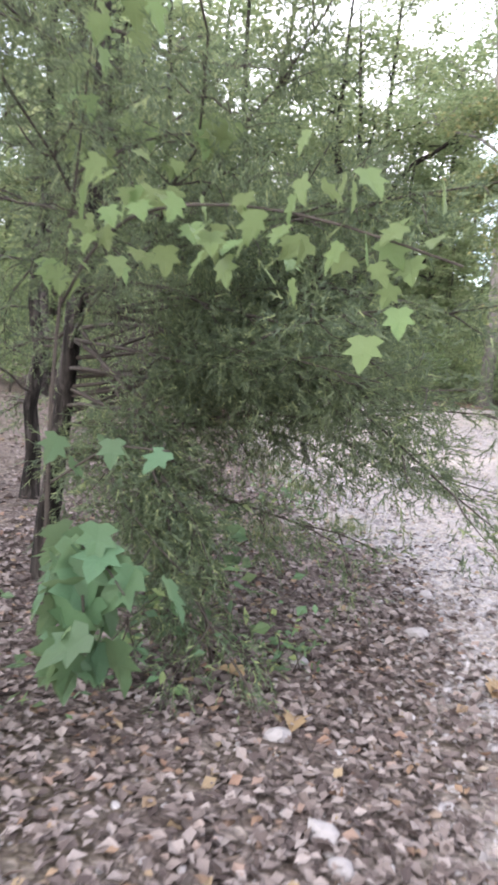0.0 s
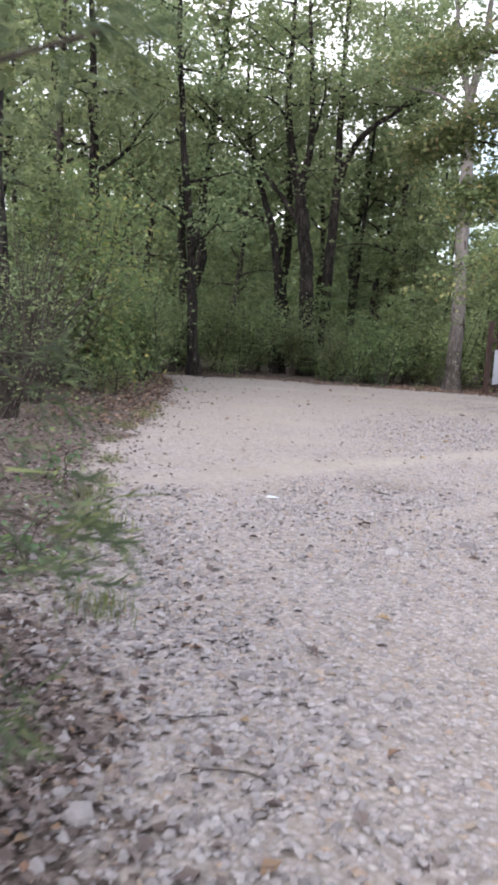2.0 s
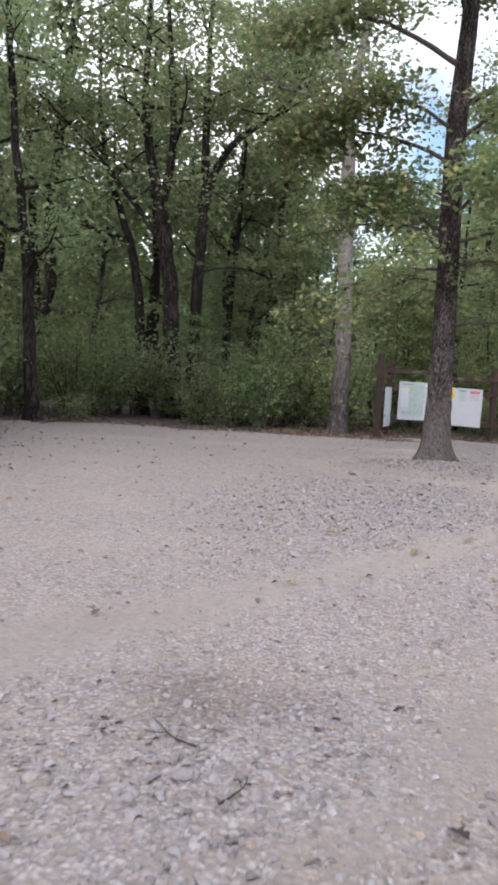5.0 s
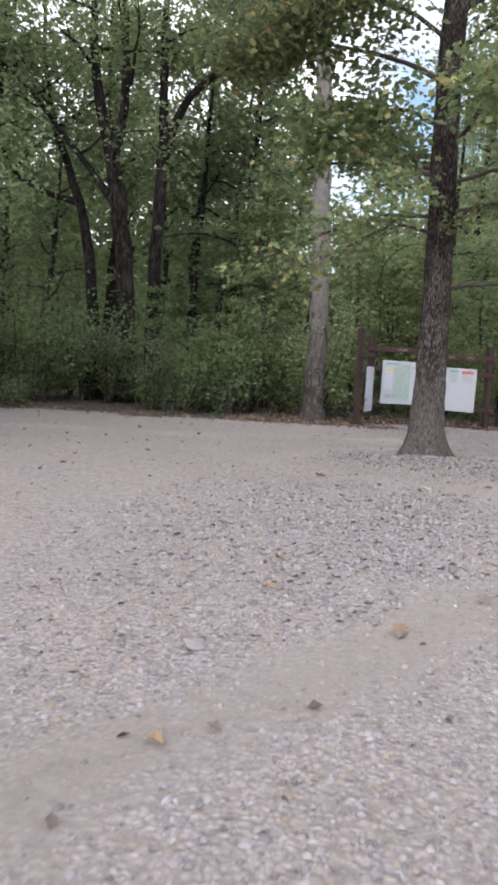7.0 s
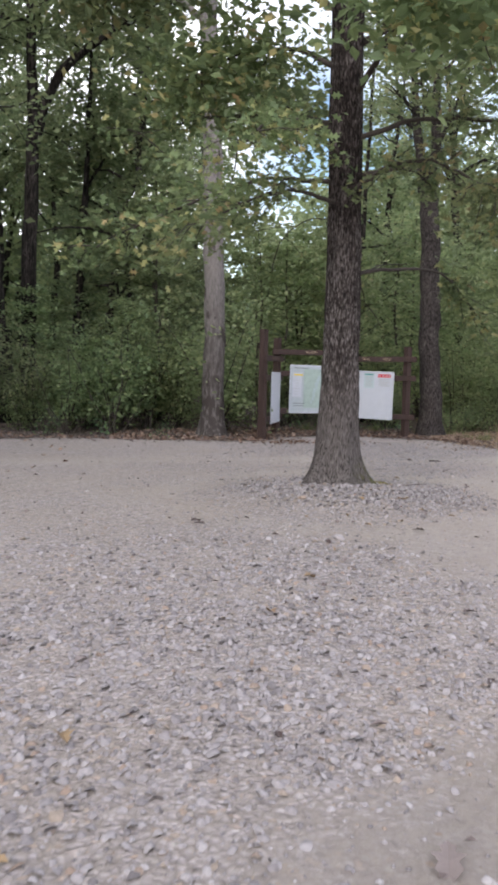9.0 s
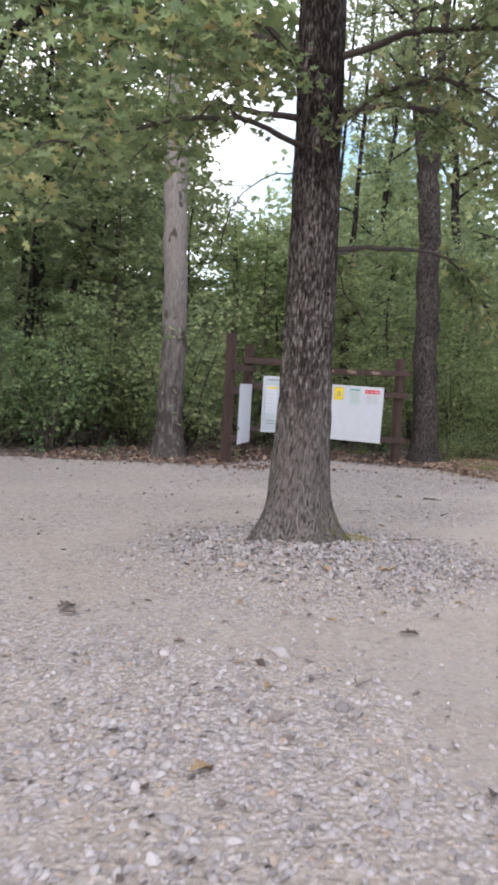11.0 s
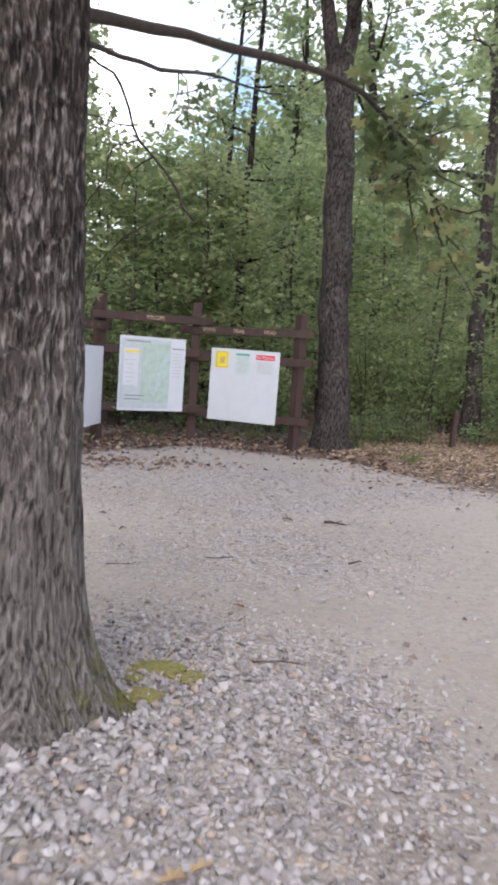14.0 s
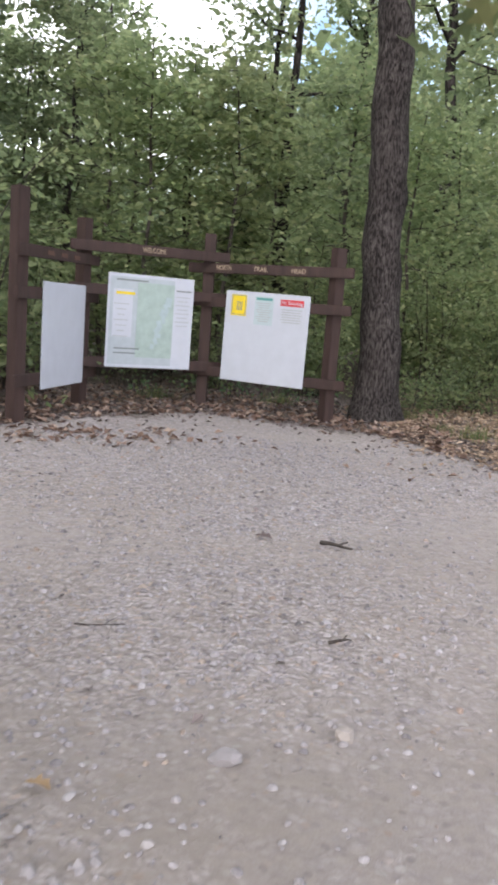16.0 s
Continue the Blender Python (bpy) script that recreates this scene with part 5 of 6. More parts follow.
# ---- the cedar and the sapling at the start ----
def cedar(x, y, h, label, seed, boughs=46, spread=2.45, low=0.35, reach=(), sprays=330):
    g = np.random.default_rng(seed)
    root = stand("cedar", label, "tree", x, y)
    line = trunk_line(g, h, (0.01, 0.0), 16, 0.03)
    child("trunk", mesh_of("trunk", *tube(line, taper(16, 0.055, h, 0.4, 0.1), 10, 0.04, seed), BARK_DARK, True), root, "dark shredding cedar bark")
    az = 0.0
    for k in range(boughs + len(reach)):
        s = (k + 0.5) / boughs
        az += 2.4
        if k < boughs:
            z, head = low + (h - low - 0.3) * s ** 1.15, az
            length = spread * (1 - 0.62 * s) * g.uniform(0.7, 1.0)
        else:
            head, z, length = reach[k - boughs]
            head = radians(head)
        p0 = np.array([np.interp(z, line[:, 2], line[:, 0]), np.interp(z, line[:, 2], line[:, 1]), z])
        hd = np.array([math.cos(head), math.sin(head), g.uniform(-0.06, 0.10)])
        if k >= boughs:
            length = min(length * 1.1, 1.9 / (math.cos(head) + 0.767 * math.sin(head)))
        pts = wander(g, p0, hd, length, 9, 0.008, 0.17)
        wood, pieces = tube(pts, np.linspace(0.011, 0.003, 10), 6), []
        pos, heads, ends = [], [], []
        for q in range(17):
            j = (3 if z < 1.9 else 1) + int(q * (5 if z < 1.9 else 7) / 16)
            side = 1 if q % 2 else -1
            d = pts[min(j + 1, 9)] - pts[j]
            d /= np.linalg.norm(d)
            lat = np.array([-d[1], d[0], 0]) * side
            tw = wander(g, pts[j], d * 0.75 + lat * g.uniform(0.4, 1.0) + np.array([0, 0, g.uniform(-0.35, 0.25)]), g.uniform(0.14, 0.34), 5, -0.06, 0.3)
            pieces.append(tube(tw, np.linspace(0.0045, 0.0015, 6), 4))
            ends.append(tw[4])
            for i in range(2, 6):
                dd = tw[i] - tw[i - 1]
                pos.append(tw[i])
                heads.append(dd / np.linalg.norm(dd))
        for i in range(5, 10):
            dd = pts[i] - pts[i - 1]
            pos += [pts[i], pts[i], pts[i] * 0.5 + pts[i - 1] * 0.5]
            heads += [dd / np.linalg.norm(dd)] * 3
        for i in (7, 8, 9, 9):
            dd = pts[i] - pts[i - 1]
            pos += [pts[i] + g.normal(scale=0.02, size=3) for _ in range(5)]
            heads += [dd / np.linalg.norm(dd)] * 5
        bough = child("bough", mesh_of("bough", *wood, TWIG, True), root, "thin dark bough, bare near the trunk")
        child("twig_spray", mesh_of("twig_spray", *joined(pieces), TWIG, True), bough, "fine dark twigs")["kind"] = "stuff"
        pos, heads = np.array(pos), np.array(heads)
        n = sprays if k < boughs else int(sprays * 3.4)
        idx = g.integers(0, len(pos), n)
        c = pos[idx] + g.normal(scale=0.035, size=(n, 3))
        hh = heads[idx] + g.normal(scale=0.55, size=(n, 3)) + np.array([0, 0, -0.12])
        tuft_of = g.uniform(size=n) < 0.72
        puff = g.normal(scale=(0.062, 0.062, 0.06), size=(n, 3)) - np.array([0, 0, 0.03])
        c = np.where(tuft_of[:, None], np.array(ends)[g.integers(0, len(ends), n)] + puff, c)
        hh = np.where(tuft_of[:, None], hh * 0.6 + puff * 14, hh)
        yawr = np.arctan2(-hh[:, 0], hh[:, 1])
        pit = np.arctan2(hh[:, 2], np.hypot(hh[:, 0], hh[:, 1]))
        roll = g.uniform(0, 6.28, n)
        rot = np.einsum("nij,njk->nik", turns(pit, np.zeros(n), yawr), turns(np.zeros(n), roll, np.zeros(n)))
        sz = g.uniform(0.045, 0.095, n)
        v, f = scatter(SPRAY_V, SPRAY_F, c, rot, np.stack([sz * 0.95, sz, sz], -1))
        child("needle_spray", mesh_of("needle_spray", v, f, CEDAR_LEAF), bough, "dark green scaly cedar needles")["kind"] = "stuff"
    return root


cedar(-2.27, 2.55, 5.2, "dark green cedar with low boughs over the gravel edge", 31, 16, 1.8, 1.3, [(-45, 2.3, 1.8), (-12, 1.55, 1.7), (18, 1.5, 1.7), (2, 1.9, 1.6), (30, 1.9, 1.6), (-28, 1.7, 2.0), (-24, 1.3, 2.2), (-16, 1.5, 2.2), (-32, 1.5, 2.1), (-2, 1.05, 1.8), (22, 1.1, 1.8), (-20, 1.15, 1.9), (8, 1.25, 1.9), (-22, 1.35, 2.2), (-8, 1.7, 2.2), (6, 1.45, 2.3), (20, 1.75, 2.1), (34, 1.2, 2.3), (-3, 1.15, 2.45), (-14, 1.05, 2.35), (3, 0.9, 2.3), (14, 0.85, 2.1), (26, 0.95, 2.1), (-30, 1.25, 2.0), (-38, 1.3, 2.0), (10, 1.0, 2.35), (12, 2.0, 1.9), (-4, 1.2, 2.3), (-12, 1.45, 2.4), (3, 1.4, 2.0), (-8, 1.0, 2.2), (-36, 0.75, 1.5), (-15, 0.7, 1.6), (-45, 0.95, 1.5)])
cedar(-3.6, 4.2, 5.6, "dark green cedar standing in leaf litter", 32, 30, 1.35, 0.7, (), 300)

MAPLE_V = [(0, 0, 0), (0.20, -0.06, 0.02), (0.48, 0.10, 0.03), (0.30, 0.24, 0.0), (0.52, 0.52, 0.02), (0.24, 0.52, 0.0), (0.20, 0.72, 0.0), (0, 1.0, -0.1),
           (-0.20, 0.72, 0.0), (-0.24, 0.52, 0.0), (-0.52, 0.52, 0.02), (-0.30, 0.24, 0.0), (-0.48, 0.10, 0.03), (-0.20, -0.06, 0.02), (0, 0.40, -0.05)]
MAPLE_F = [(14, i, (i + 1) % 14) for i in range(14)]


def sapling():
    g = np.random.default_rng(9)
    root = stand("sapling", "broad-leaved sapling with lobed leaves beside the cedar", "sapling", -1.5, 1.45)
    o = np.array(root.location)
    green = mesh_of("leaf", np.array(MAPLE_V), MAPLE_F, MAPLE_LEAF)
    turned = mesh_of("leaf", np.array(MAPLE_V), MAPLE_F, YELLOW_LEAF)
    runs = [([(-1.5, 1.45, 0), (-1.48, 1.42, 0.6), (-1.5, 1.4, 1.2), (-1.45, 1.42, 1.9), (-1.4, 1.4, 2.6)], 0.013, 30, 0.115, turned, 1.35),
            ([(-1.48, 1.42, 1.45), (-1.1, 1.05, 1.66), (-0.7, 0.7, 1.68), (-0.35, 0.66, 1.66), (0.0, 0.75, 1.56)], 0.006, 74, 0.078, turned, 0.0),
            ([(-1.46, 1.42, 1.9), (-1.2, 1.5, 2.05), (-0.95, 1.6, 2.08)], 0.006, 16, 0.10, turned, 0.0),
            ([(-1.46, 1.42, 0.45), (-1.28, 1.27, 0.64), (-1.1, 1.15, 0.66), (-0.94, 1.06, 0.57)], 0.006, 26, 0.18, green, 0.0),
            ([(-1.48, 1.42, 0.8), (-1.2, 1.35, 0.98), (-0.92, 1.25, 1.0)], 0.005, 6, 0.135, green, 0.2),
            ([(-1.2, 1.22, 0.62), (-1.1, 1.08, 0.52), (-1.02, 1.0, 0.40)], 0.005, 18, 0.18, green, 0.0)]
    pieces, made = [], []
    for pts, r, n, size, me, lo in runs:
        line = smooth_line(pts, 12)
        pieces.append(tube(line - o, np.linspace(r, 0.003, 12), 6))
        for q in range(n):
            j = int(g.uniform(0.25, 1) * 11)
            if line[j][2] < lo:
                j = 11
            p = line[j] - o + g.normal(scale=(0.085, 0.07, 0.07))
            made.append((me, p, size * g.uniform(0.7, 1.15)))
    child("stem", mesh_of("stem", *joined(pieces), TWIG, True), root, "thin brown stem with twigs")
    for me, p, s in made:
        lf = child("leaf", me, root)
        lf.matrix_basis = pose(p[0], p[1], p[2], g.uniform(-95, -25), g.uniform(-30, 30), g.uniform(0, 360)) @ Matrix.Diagonal((s, s, s, 1))
    return root


sapling()

# the thicket on the lot's left side
thicket = shrub(301, 3.4, 2.2, 800, 0.085, SHRUB_LEAF, "tall many-stemmed bush, bare stems below", 22, 1.0)
spot(thicket, -7.6, 13.4, 20)
copy_spot(thicket, -9.2, 15.2, 140, 1.1)
copy_spot(thicket, -6.6, 11.4, 250, 0.8)
copy_spot(thicket, -8.2, 14.2, 310, 0.95)
copy_spot(thicket, -10.4, 17.0, 80, 1.0)
pale = shrub(302, 5.2, 2.1, 3600, 0.13, YELLOW_LEAF, "tall pale green sapling clump at the lot's edge", 8, 0.0)
spot(pale, -9.6, 18.2, 0, 0.95)
copy_spot(pale, -11.2, 20.6, 120, 1.05)


# ---- fallen things on the ground ----
def ground_place(x, y, lift=0.0):
    return (x, y, float(ground_z(x, y)) + lift)


def rock_mesh(seed, flat=0.6):
    g = np.random.default_rng(seed)
    bm = bmesh.new()
    bmesh.ops.create_icosphere(bm, subdivisions=2, radius=0.5)
    for v in bm.verts:
        n = noise.noise(Vector(v.co) * 2.2 + Vector((seed * 3.1, 0, 0)))
        v.co *= 1 + 0.36 * n + 0.12 * noise.noise(Vector(v.co) * 5.5 + Vector((0, seed, 0)))
        v.co = Vector((v.co.x * 1.1, v.co.y * 0.85, v.co.z * flat))
    me = bpy.data.meshes.new("stone")
    bm.to_mesh(me)
    bm.free()
    me.materials.append(STONE)
    return me


rocks = [rock_mesh(k) for k in range(6)]
g = np.random.default_rng(4)
for k, (x, y, s) in enumerate([(0.2, 7.64, 0.12), (0.05, 3.34, 0.10), (0.25, 3.39, 0.12), (-0.34, 2.95, 0.12), (-1.0, 13.1, 0.11), (0.07, 19.27, 0.10), (0.4, 18.6, 0.08), (1.31, 22.79, 0.08), (1.3, 24.11, 0.09),
                               (1.66, 24.34, 0.08), (-0.24, 1.02, 0.10), (-0.16, 0.9, 0.08), (-0.68, 9.05, 0.08), (-0.23, 7.12, 0.11), (-0.42, 3.69, 0.10), (0.2, 4.9, 0.07), (0.45, 20.9, 0.07), (-0.35, 20.95, 0.08), (0.1, 20.85, 0.06),
                               (0.65, 20.75, 0.07), (1.03, 20.91, 0.08), (0.9, 20.5, 0.07), (-0.6, 21.0, 0.07), (-1.2, 4.6, 0.09), (-0.7, 2.2, 0.10), (-0.55, 1.5, 0.09)]):
    ob = new("stone", rocks[k % 6])
    ob.matrix_basis = pose(*ground_place(x, y, s * 0.12), g.uniform(-12, 12), g.uniform(-12, 12), g.uniform(0, 360)) @ Matrix.Diagonal((s, s, s, 1))
    tagged(ob, "loose pale grey limestone lump lying on gravel", "stone", "loose stones on the gravel")

curl = np.array(LOBE_V) * np.array([1, 1, 2.2])
DRY = [mesh_of("fallen_leaf", curl * np.array([1, 1, f]), LOBE_F, m) for f, m in ((1.0, LITTER), (-1.2, LITTER), (1.4, island_material("golden_dead_leaf", [(0.0, (0.26, 0.175, 0.10)), (0.6, (0.33, 0.24, 0.15)), (1.0, (0.22, 0.13, 0.08))], 0.8, 30.0)))]
leaf_spots = [(-0.94, 15.1, 2, .16), (0.1, 2.45, 2, .2), (0.12, 2.42, 2, .16), (-0.86, 14.28, 2, .13), (-0.03, 13.68, 2, .17), (0.45, 14.47, 0, .2), (-1.31, 19.84, 0, .2), (-0.84, 12.05, 2, .13), (0.8, 19.87, 0, .16), (0.82, 23.83, 2, .1),
              (-0.85, 6.05, 0, .1), (-0.01, 5.8, 2, .1), (0.12, 18.42, 0, .14), (-0.12, 17.88, 2, .15), (0.71, 21.14, 2, .12), (0.28, 20.96, 2, .12), (-0.03, 13.62, 0, .12), (0.43, 8.91, 2, .12), (0.29, 8.96, 0, .12), (-0.6, 7.9, 0, .14), (-0.56, 7.86, 1, .12), (-0.53, 1.62, 2, .17), (-0.9, 1.9, 2, .15),
              (-1.25, 19.7, 0, .15), (1.2, 26.6, 0, .14), (-0.3, 16.9, 2, .14), (0.9, 17.2, 0, .13), (1.1, 16.4, 2, .12), (0.2, 11.0, 0, .1), (-1.8, 10.8, 0, .11), (0.6, 12.9, 2, .1), (-0.2, 5.2, 0, .1), (0.15, 20.3, 2, .12), (-0.25, 20.15, 2, .11), (0.52, 20.65, 0, .1), (0.78, 21.2, 2, .1), (1.0, 20.25, 0, .12), (0.34, 19.95, 2, .1), (0.66, 20.2, 2, .09), (-0.05, 20.6, 0, .1), (0.9, 20.75, 2, .08), (1.2, 20.6, 2, .1), (0.2, 20.0, 0, .09), (0.05, 18.75, 2, .1), (0.5, 18.9, 0, .1)]
for x, y, k, s in leaf_spots:
    s = s * 0.8 if y > 5 else s
    ob = new("fallen_leaf", DRY[k])
    ob.matrix_basis = pose(*ground_place(x, y, 0.022), g.uniform(-14, 14), g.uniform(-14, 14), g.uniform(0, 360)) @ Matrix.Diagonal((s, s, s, 1))
    tagged(ob, "curled dry oak leaf fallen on the gravel", "fallen leaf", "fallen leaves on the gravel")
paper = new("paper_scrap", mesh_of("paper_scrap", np.array([(-.08, -.05, 0.005), (.07, -.055, 0.012), (.085, .045, 0.004), (-.075, .055, 0.02), (0, 0, 0.028)]), [(0, 1, 4), (1, 2, 4), (2, 3, 4), (3, 0, 4)], WHITE))
paper.matrix_basis = pose(*ground_place(-1.54, 8.47, 0.006), 0, 0, 8) @ Matrix.Diagonal((0.7, 0.6, 0.6, 1))
tagged(paper, "crumpled white scrap of paper on the gravel", "litter")

# fallen sticks
stick_runs = [((-0.9, 3.2), 0.3, 20, 0.006), ((1.54, 26.6), 0.22, -8, 0.014), ((-0.55, 4.3), 0.28, 5, 0.004), ((0.0, 4.1), 0.3, 160, 0.004), ((1.6, 25.1), 0.16, 20, 0.008), ((0.55, 25.0), 0.22, 12, 0.004), ((-0.1, 24.6), 0.25, 15, 0.004),
              ((-10.6, 26.3), 1.3, 30, 0.022), ((-10.2, 26.1), 0.9, 65, 0.016), ((-1.35, 1.3), 0.6, 55, 0.01), ((-1.9, 2.4), 0.9, 25, 0.012), ((0.9, 22.9), 0.3, 30, 0.006), ((-0.7, 9.3), 0.3, 170, 0.005), ((-0.5, 8.9), 0.22, 60, 0.005)]
for (x, y), ln, az, r in stick_runs:
    g = np.random.default_rng(int(abs(x * 100 + y * 10)))
    line = wander(g, (0, 0, r), (math.cos(radians(az)), math.sin(radians(az)), 0.02), ln, 7, 0, 0.24)
    line[:, 2] = r + np.abs(line[:, 2] - r) * 0.3
    side = wander(g, line[4], (math.cos(radians(az + 50)), math.sin(radians(az + 50)), 0.1), ln * 0.35, 3, 0, 0.1)
    ob = new("stick", mesh_of("stick", *joined([tube(line, np.linspace(r, r * 0.4, 8), 6), tube(side, np.linspace(r * 0.5, r * 0.25, 4), 5)]), TWIG, True))
    ob.location = ground_place(x, y, 0.004)
    tagged(ob, "dry brown twig lying on the ground", "stick", "fallen sticks")


# ---- small growth on the ground ----
def tuft(seed, n, h, w, mat, name, label):
    g = np.random.default_rng(seed)
    tv = [(-0.5, 0, 0), (0.5, 0, 0), (0.32, 0.12, 0.55), (0.0, 0.42, 1.0), (-0.32, 0.12, 0.55)]
    tf = [(0, 1, 2), (0, 2, 4), (4, 2, 3)]
    p = np.stack([g.normal(scale=w, size=n), g.normal(scale=w, size=n), np.full(n, 0.004)], -1)
    sz = np.stack([np.full(n, 0.006), h * g.uniform(0.5, 1.2, n), h * g.uniform(0.4, 1.1, n)], -1)
    ob = new(name, mesh_of(name, *scatter(tv, tf, p, turns(np.zeros(n), np.zeros(n), g.uniform(0, 6.28, n)), sz), mat))
    return tagged(ob, label, "grass", "grass tufts", kind="stuff")


gt = tuft(1, 130, 0.16, 0.12, GRASS, "grass_tuft", "sparse green grass tuft in leaf litter")
gt.location = ground_place(-2.75, 7.5)
g = np.random.default_rng(12)
for x, y in [(-2.2, 6.6), (-3.1, 8.2), (-3.6, 9.2), (-4.4, 10.6), (-5.4, 13.4), (-5.0, 12.0), (-6.2, 15.2), (-1.3, 5.2), (-1.7, 4.2), (2.9, 32.2), (3.3, 31.6), (2.6, 33.2), (0.8, 33.6), (-0.9, 33.2), (1.9, 33.6)]:
    copy_spot(gt, x, y, g.uniform(0, 360), g.uniform(0.6, 1.3)).location.z += 0.03
for k, (x, y, s) in enumerate([(0.50, 22.60, 0.10), (0.45, 22.2, 0.075), (0.64, 22.55, 0.06), (0.40, 22.45, 0.05)]):
    bm = bmesh.new()
    bmesh.ops.create_icosphere(bm, subdivisions=4, radius=1.0)
    for v in bm.verts:
        p = Vector(v.co)
        v.co = Vector((p.x, p.y, p.z * 0.16)) * (1 + 0.45 * noise.noise(p * 1.8 + Vector((k * 7, 0, 0))))
        v.co.z += 0.10 * noise.noise(p * 7) + 0.05 * noise.noise(p * 16)
    me = bpy.data.meshes.new("moss_patch")
    bm.to_mesh(me)
    bm.free()
    me.materials.append(MOSS)
    ms = tagged(new("moss_patch", me), "yellow-green moss cushion at the oak's foot", "moss", "moss cushions")
    ms.matrix_basis = pose(*ground_place(x, y, 0.01), 0, 0, 40 * k) @ Matrix.Diagonal((s * 1.25, s * 0.9, s, 1))


low = shrub(303, 0.42, 0.42, 90, 0.075, MAPLE_LEAF, "small green seedling growing through dead leaves", 5)
spot(low, -0.72, 2.1, 0, 0.6)
g = np.random.default_rng(8)
for x, y in [(-1.25, 2.2), (-1.6, 3.0), (-1.45, 0.9), (-2.0, 5.6), (-3.4, 8.0), (-1.2, 1.6), (-3.9, 29.6), (-5.2, 29.6), (-6.2, 29.0), (0.1, 34.0), (0.9, 34.2), (-0.6, 34.4), (1.5, 34.0), (-1.2, 33.6)]:
    copy_spot(low, x, y, g.uniform(0, 360), g.uniform(0.7, 1.3))


# ---- loose stuff: litter and gravel ----
def strewn(seed, n, x0, x1, y0, y1, weight):
    g = np.random.default_rng(seed)
    x, y = g.uniform(x0, x1, n), g.uniform(y0, y1, n)
    keep = g.uniform(size=n) < weight(x, y)
    x, y = x[keep], y[keep]
    return g, x, y, ground_z(x, y)


def litter_weight(x, y):
    d = lot_depth(x, y)
    near = np.clip(1.25 - np.abs(x + 1) / 13, 0.15, 1)
    w = np.where(d < 0, np.clip(1.0 - (-d) / 5.0, 0.12, 1), np.exp(-d / 0.28) * 0.9 + 0.007)
    return w * near * np.where(y < 7, 1.0, 0.75)


def brown_patch(x, y):
    """Leaves blown together on the gravel before the boards."""
    return 1.4 * np.exp(-((x + 0.95) / 0.95) ** 2 - ((y - 29.75 - 0.25 * (x + 0.95)) / 0.5) ** 2) * (0.65 + 0.35 * ripple(x, y, 5.0, 1.0))


g, x, y, z = strewn(50, 175000, -12, 8, -2.5, 36, litter_weight)
n = len(x)
v, f = scatter(np.array(LEAF_V) * np.array([1.15, 1, 2.5]), LEAF_F, np.stack([x, y, z + g.uniform(0.004, 0.022, n)], -1), turns(g.normal(0, 0.3, n), g.normal(0, 0.3, n), g.uniform(0, 6.28, n)), g.uniform(0.03, 0.078, n))
tagged(new("leaf_litter", mesh_of("leaf_litter", v, f, LITTER)), "brown and tan dead leaves strewn along the lot's edge", "leaf litter", kind="stuff")


g, x, y, z = strewn(54, 22000, -3.2, 0.7, -0.6, 4.6, lambda x, y: np.clip(0.4 - lot_depth(x, y) / 0.5, 0, 1))
n = len(x)
v, f = scatter(np.array(LEAF_V) * np.array([1.2, 1, 1.5]), LEAF_F, np.stack([x, y, z + g.uniform(0.01, 0.03, n)], -1), turns(g.normal(0, 0.3, n), g.normal(0, 0.3, n), g.uniform(0, 6.28, n)), g.uniform(0.02, 0.06, n))
tagged(new("leaf_litter", mesh_of("leaf_litter", v, f, LITTER)), "grey-brown curled oak leaves under the cedar", "leaf litter", kind="stuff")

g, x, y, z = strewn(51, 34000, 2.2, 9.5, 27.5, 42, lambda x, y: np.clip(0.5 - lot_depth(x, y) / 1.2 + 0.3 * ripple(x, y, 3.0, 2.0), 0.01, 1) * np.clip(1.3 - np.abs(y - 33) / 7.5, 0, 1))
n = len(x)
v, f = scatter(np.array(LEAF_V) * np.array([0.6, 1.3, 2.0]), LEAF_F, np.stack([x, y, z + g.uniform(0.006, 0.03, n)], -1), turns(g.normal(0, 0.25, n), g.normal(0, 0.25, n), g.uniform(0, 6.28, n)), g.uniform(0.04, 0.09, n))
STRAW = island_material("tan_straw", [(0.0, (0.28, 0.19, 0.135)), (0.5, (0.44, 0.32, 0.23)), (1.0, (0.58, 0.46, 0.35))], 0.85, 40.0)
tagged(new("straw_litter", mesh_of("straw_litter", v, f, STRAW)), "tan straw and dead leaves on the trail opening", "leaf litter", kind="stuff")

RUST = island_material("rust_dead_leaves", [(0.0, (0.11, 0.07, 0.055)), (0.4, (0.21, 0.135, 0.105)), (0.8, (0.30, 0.21, 0.165)), (1.0, (0.40, 0.31, 0.25))], 0.85, 40.0)
for seed, n, x0, x1, y0, y1, lo in ((52, 7000, -5.0, 3.0, 28.6, 35.0, 0.0), (53, 9000, -12.0, -4.0, 12.0, 29.0, 0.15)):
    g, x, y, z = strewn(seed, n, x0, x1, y0, y1, lambda x, y: np.maximum(np.where(lot_depth(x, y) < 0.1, np.clip(1.1 + lot_depth(x, y) / 2.6, 0, 1), 0.01), brown_patch(x, y)))
    n = len(x)
    v, f = scatter(np.array(LEAF_V) * np.array([1.2, 1, 2.5]), LEAF_F, np.stack([x, y, z + g.uniform(0.008, 0.03, n)], -1), turns(g.normal(0, 0.35, n), g.normal(0, 0.35, n), g.uniform(0, 6.28, n)), g.uniform(0.06, 0.12, n))
    tagged(new("leaf_litter", mesh_of("leaf_litter", v, f, RUST)), "rust-brown fallen oak leaves along the wood's edge", "leaf litter", kind="stuff")


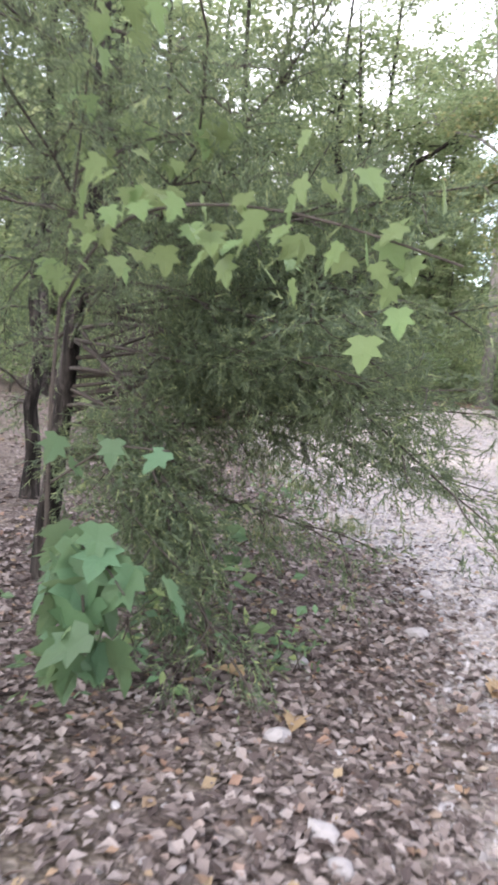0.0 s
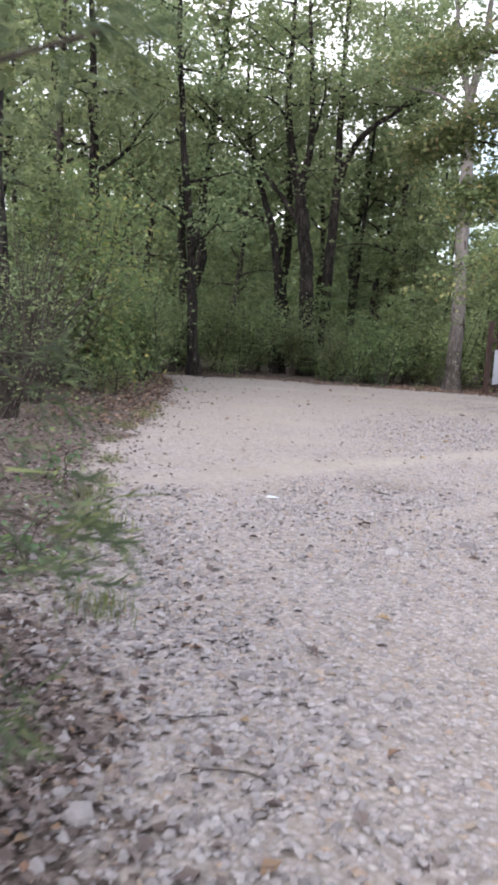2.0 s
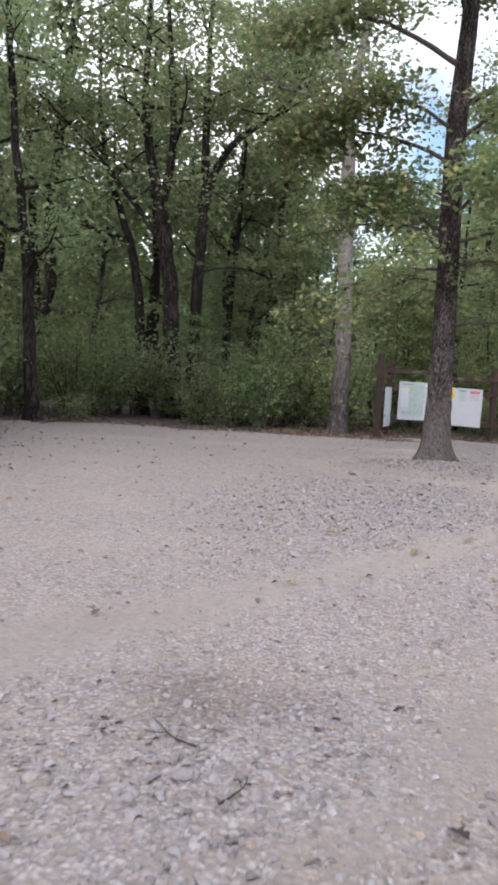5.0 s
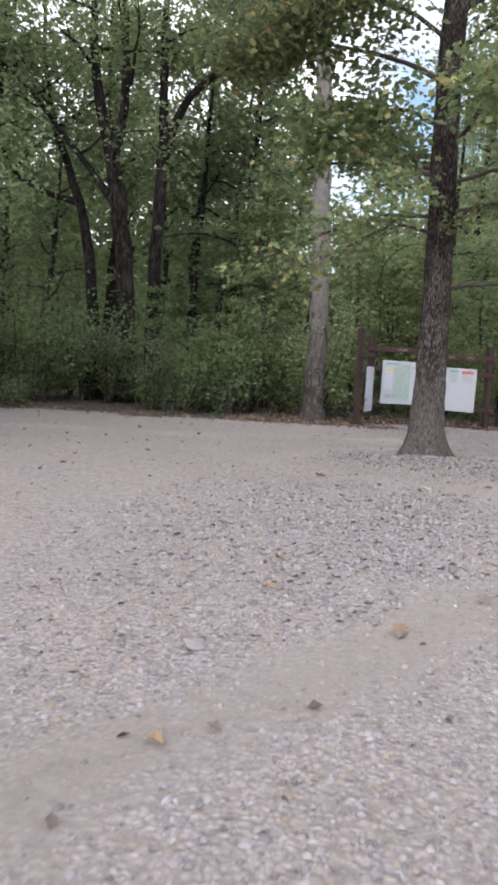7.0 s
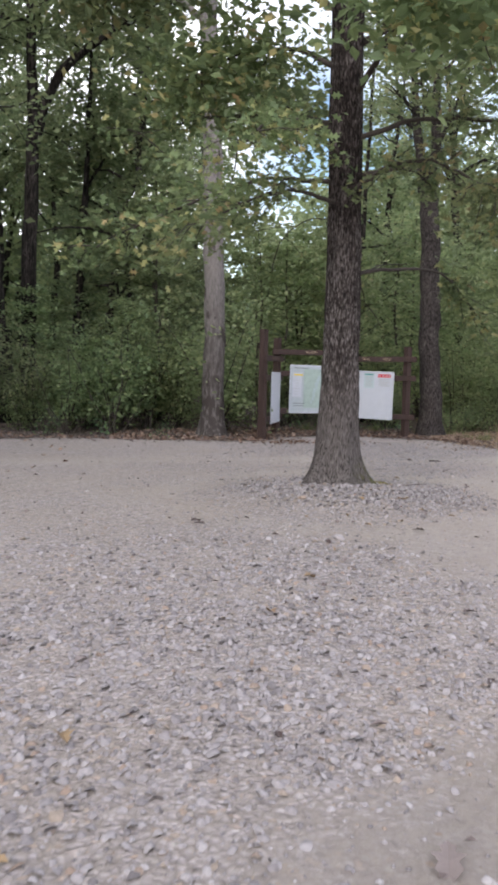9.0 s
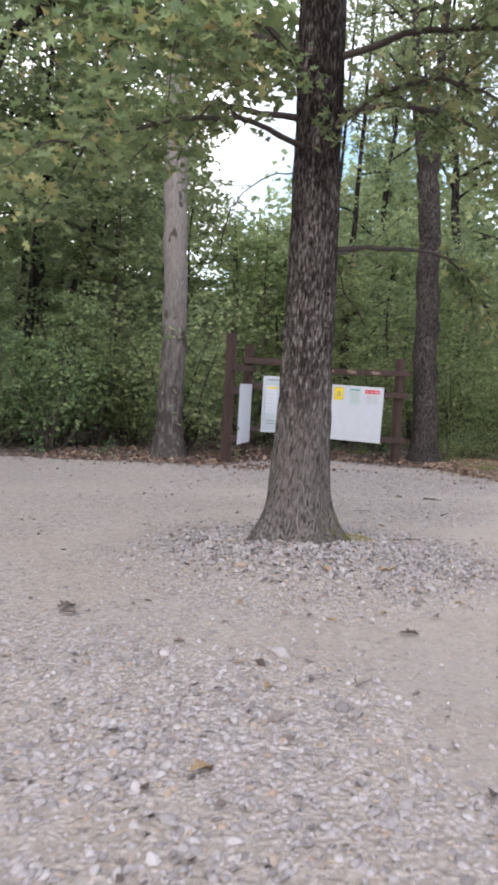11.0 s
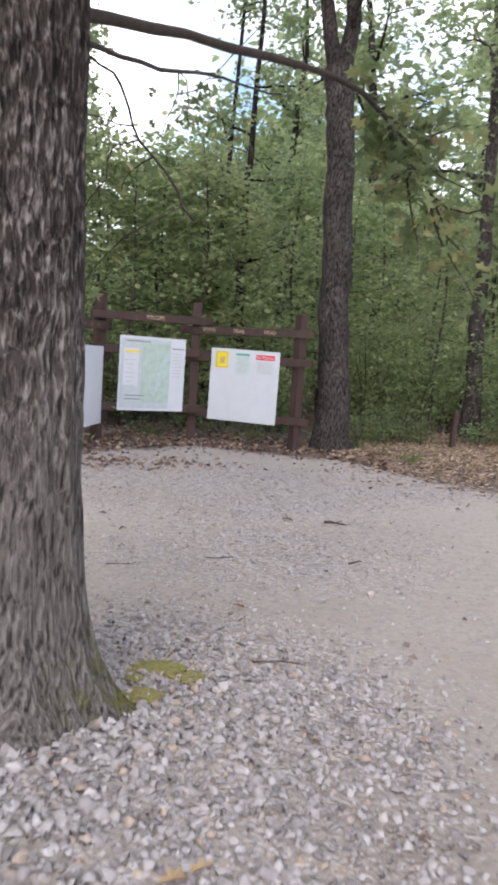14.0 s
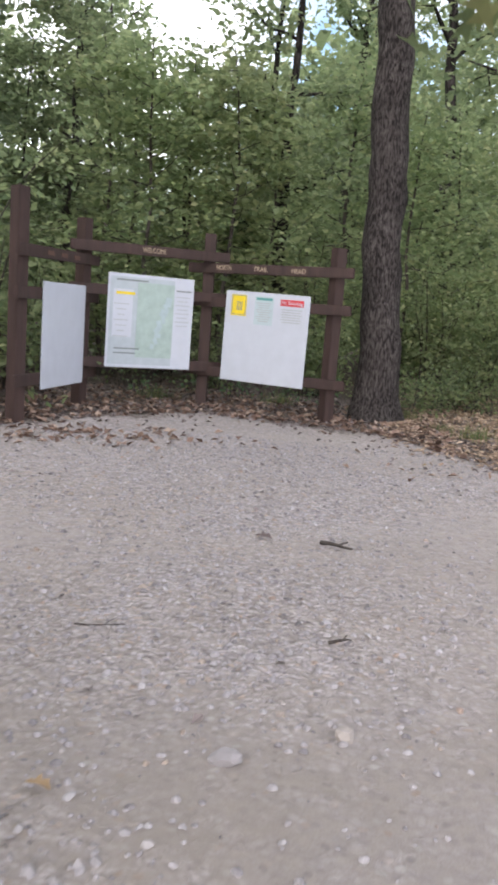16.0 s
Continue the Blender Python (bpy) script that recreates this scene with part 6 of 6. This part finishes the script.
def stone_weight(x, y):
    d = lot_depth(x, y)
    c = 0.45 + 0.03 * (y - 8) * 0.5
    w = np.exp(-((x - c) / 2.4) ** 2) * (1 - 0.86 * dust_field(x, y))
    return w * np.where(d > 0, 1, np.exp(d / 0.8) * 0.6)


for seed, n, s0, s1, lab in ((60, 80000, 0.010, 0.020, "fine crushed grey limestone gravel"), (61, 88000, 0.014, 0.040, "coarse crushed grey limestone gravel")):
    g, x, y, z = strewn(seed, n, -4.5, 5.5, -0.5, 30.5, stone_weight)
    n = len(x)
    s = s0 + (s1 - s0) * g.uniform(0, 1, n) ** 1.8
    v, f = scatter(ROCK_V, ROCK_F, np.stack([x, y, z + s * 0.1], -1), turns(g.normal(0, 0.3, n), g.normal(0, 0.3, n), g.uniform(0, 6.28, n)), np.stack([s * g.uniform(0.8, 1.4, n), s, s * g.uniform(0.5, 0.9, n)], -1))
    v = v + g.normal(scale=0.0012, size=v.shape)
    tagged(new("gravel", mesh_of("gravel", v, f, STONE, True)), lab, "gravel", kind="stuff")
g, x, y, z = strewn(62, 36000, -2.6, 2.8, 19.2, 24.2, lambda x, y: np.exp(-(np.hypot(x - 0.3, y - 22.1) / 1.32) ** 4) * np.where(np.hypot(x, y - 22) > 0.3, 1, 0))
n = len(x)
s = (0.016 + 0.036 * g.uniform(0, 1, n) ** 1.8) * np.where((x > 0.5) | (y > 22.3), 0.8, 1.0)
v, f = scatter(ROCK_V, ROCK_F, np.stack([x, y, z + s * 0.2], -1), turns(g.normal(0, 0.5, n), g.normal(0, 0.5, n), g.uniform(0, 6.28, n)), np.stack([s * g.uniform(0.8, 1.4, n), s, s * g.uniform(0.5, 1.0, n)], -1))
tagged(new("gravel", mesh_of("gravel", v + g.normal(scale=0.004, size=v.shape), f, STONE, True)), "heap of coarse limestone gravel round the oak", "gravel", kind="stuff")
g, x, y, z = strewn(63, 86000, -2.8, 2.2, 1.0, 19.2, lambda x, y: np.maximum(drift(x, y), 0.75 * np.exp(-((lot_depth(x, y) - 0.45) / 0.5) ** 2) * (y < 8.5)) * np.clip(1 - 1.4 * dust_field(x, y), 0, 1) * np.clip(0.75 + 0.4 * ripple(x, y, 4.0, 1.0), 0, 1))
n = len(x)
s = 0.016 + 0.034 * g.uniform(0, 1, n) ** 1.6
v, f = scatter(ROCK_V, ROCK_F, np.stack([x, y, z + s * 0.12], -1), turns(g.normal(0, 0.4, n), g.normal(0, 0.4, n), g.uniform(0, 6.28, n)), np.stack([s * g.uniform(0.8, 1.4, n), s, s * g.uniform(0.45, 0.85, n)], -1))
tagged(new("gravel", mesh_of("gravel", v + g.normal(scale=0.0035, size=v.shape), f, STONE, True)), "thick spread of loose coarse limestone gravel", "gravel", kind="stuff")
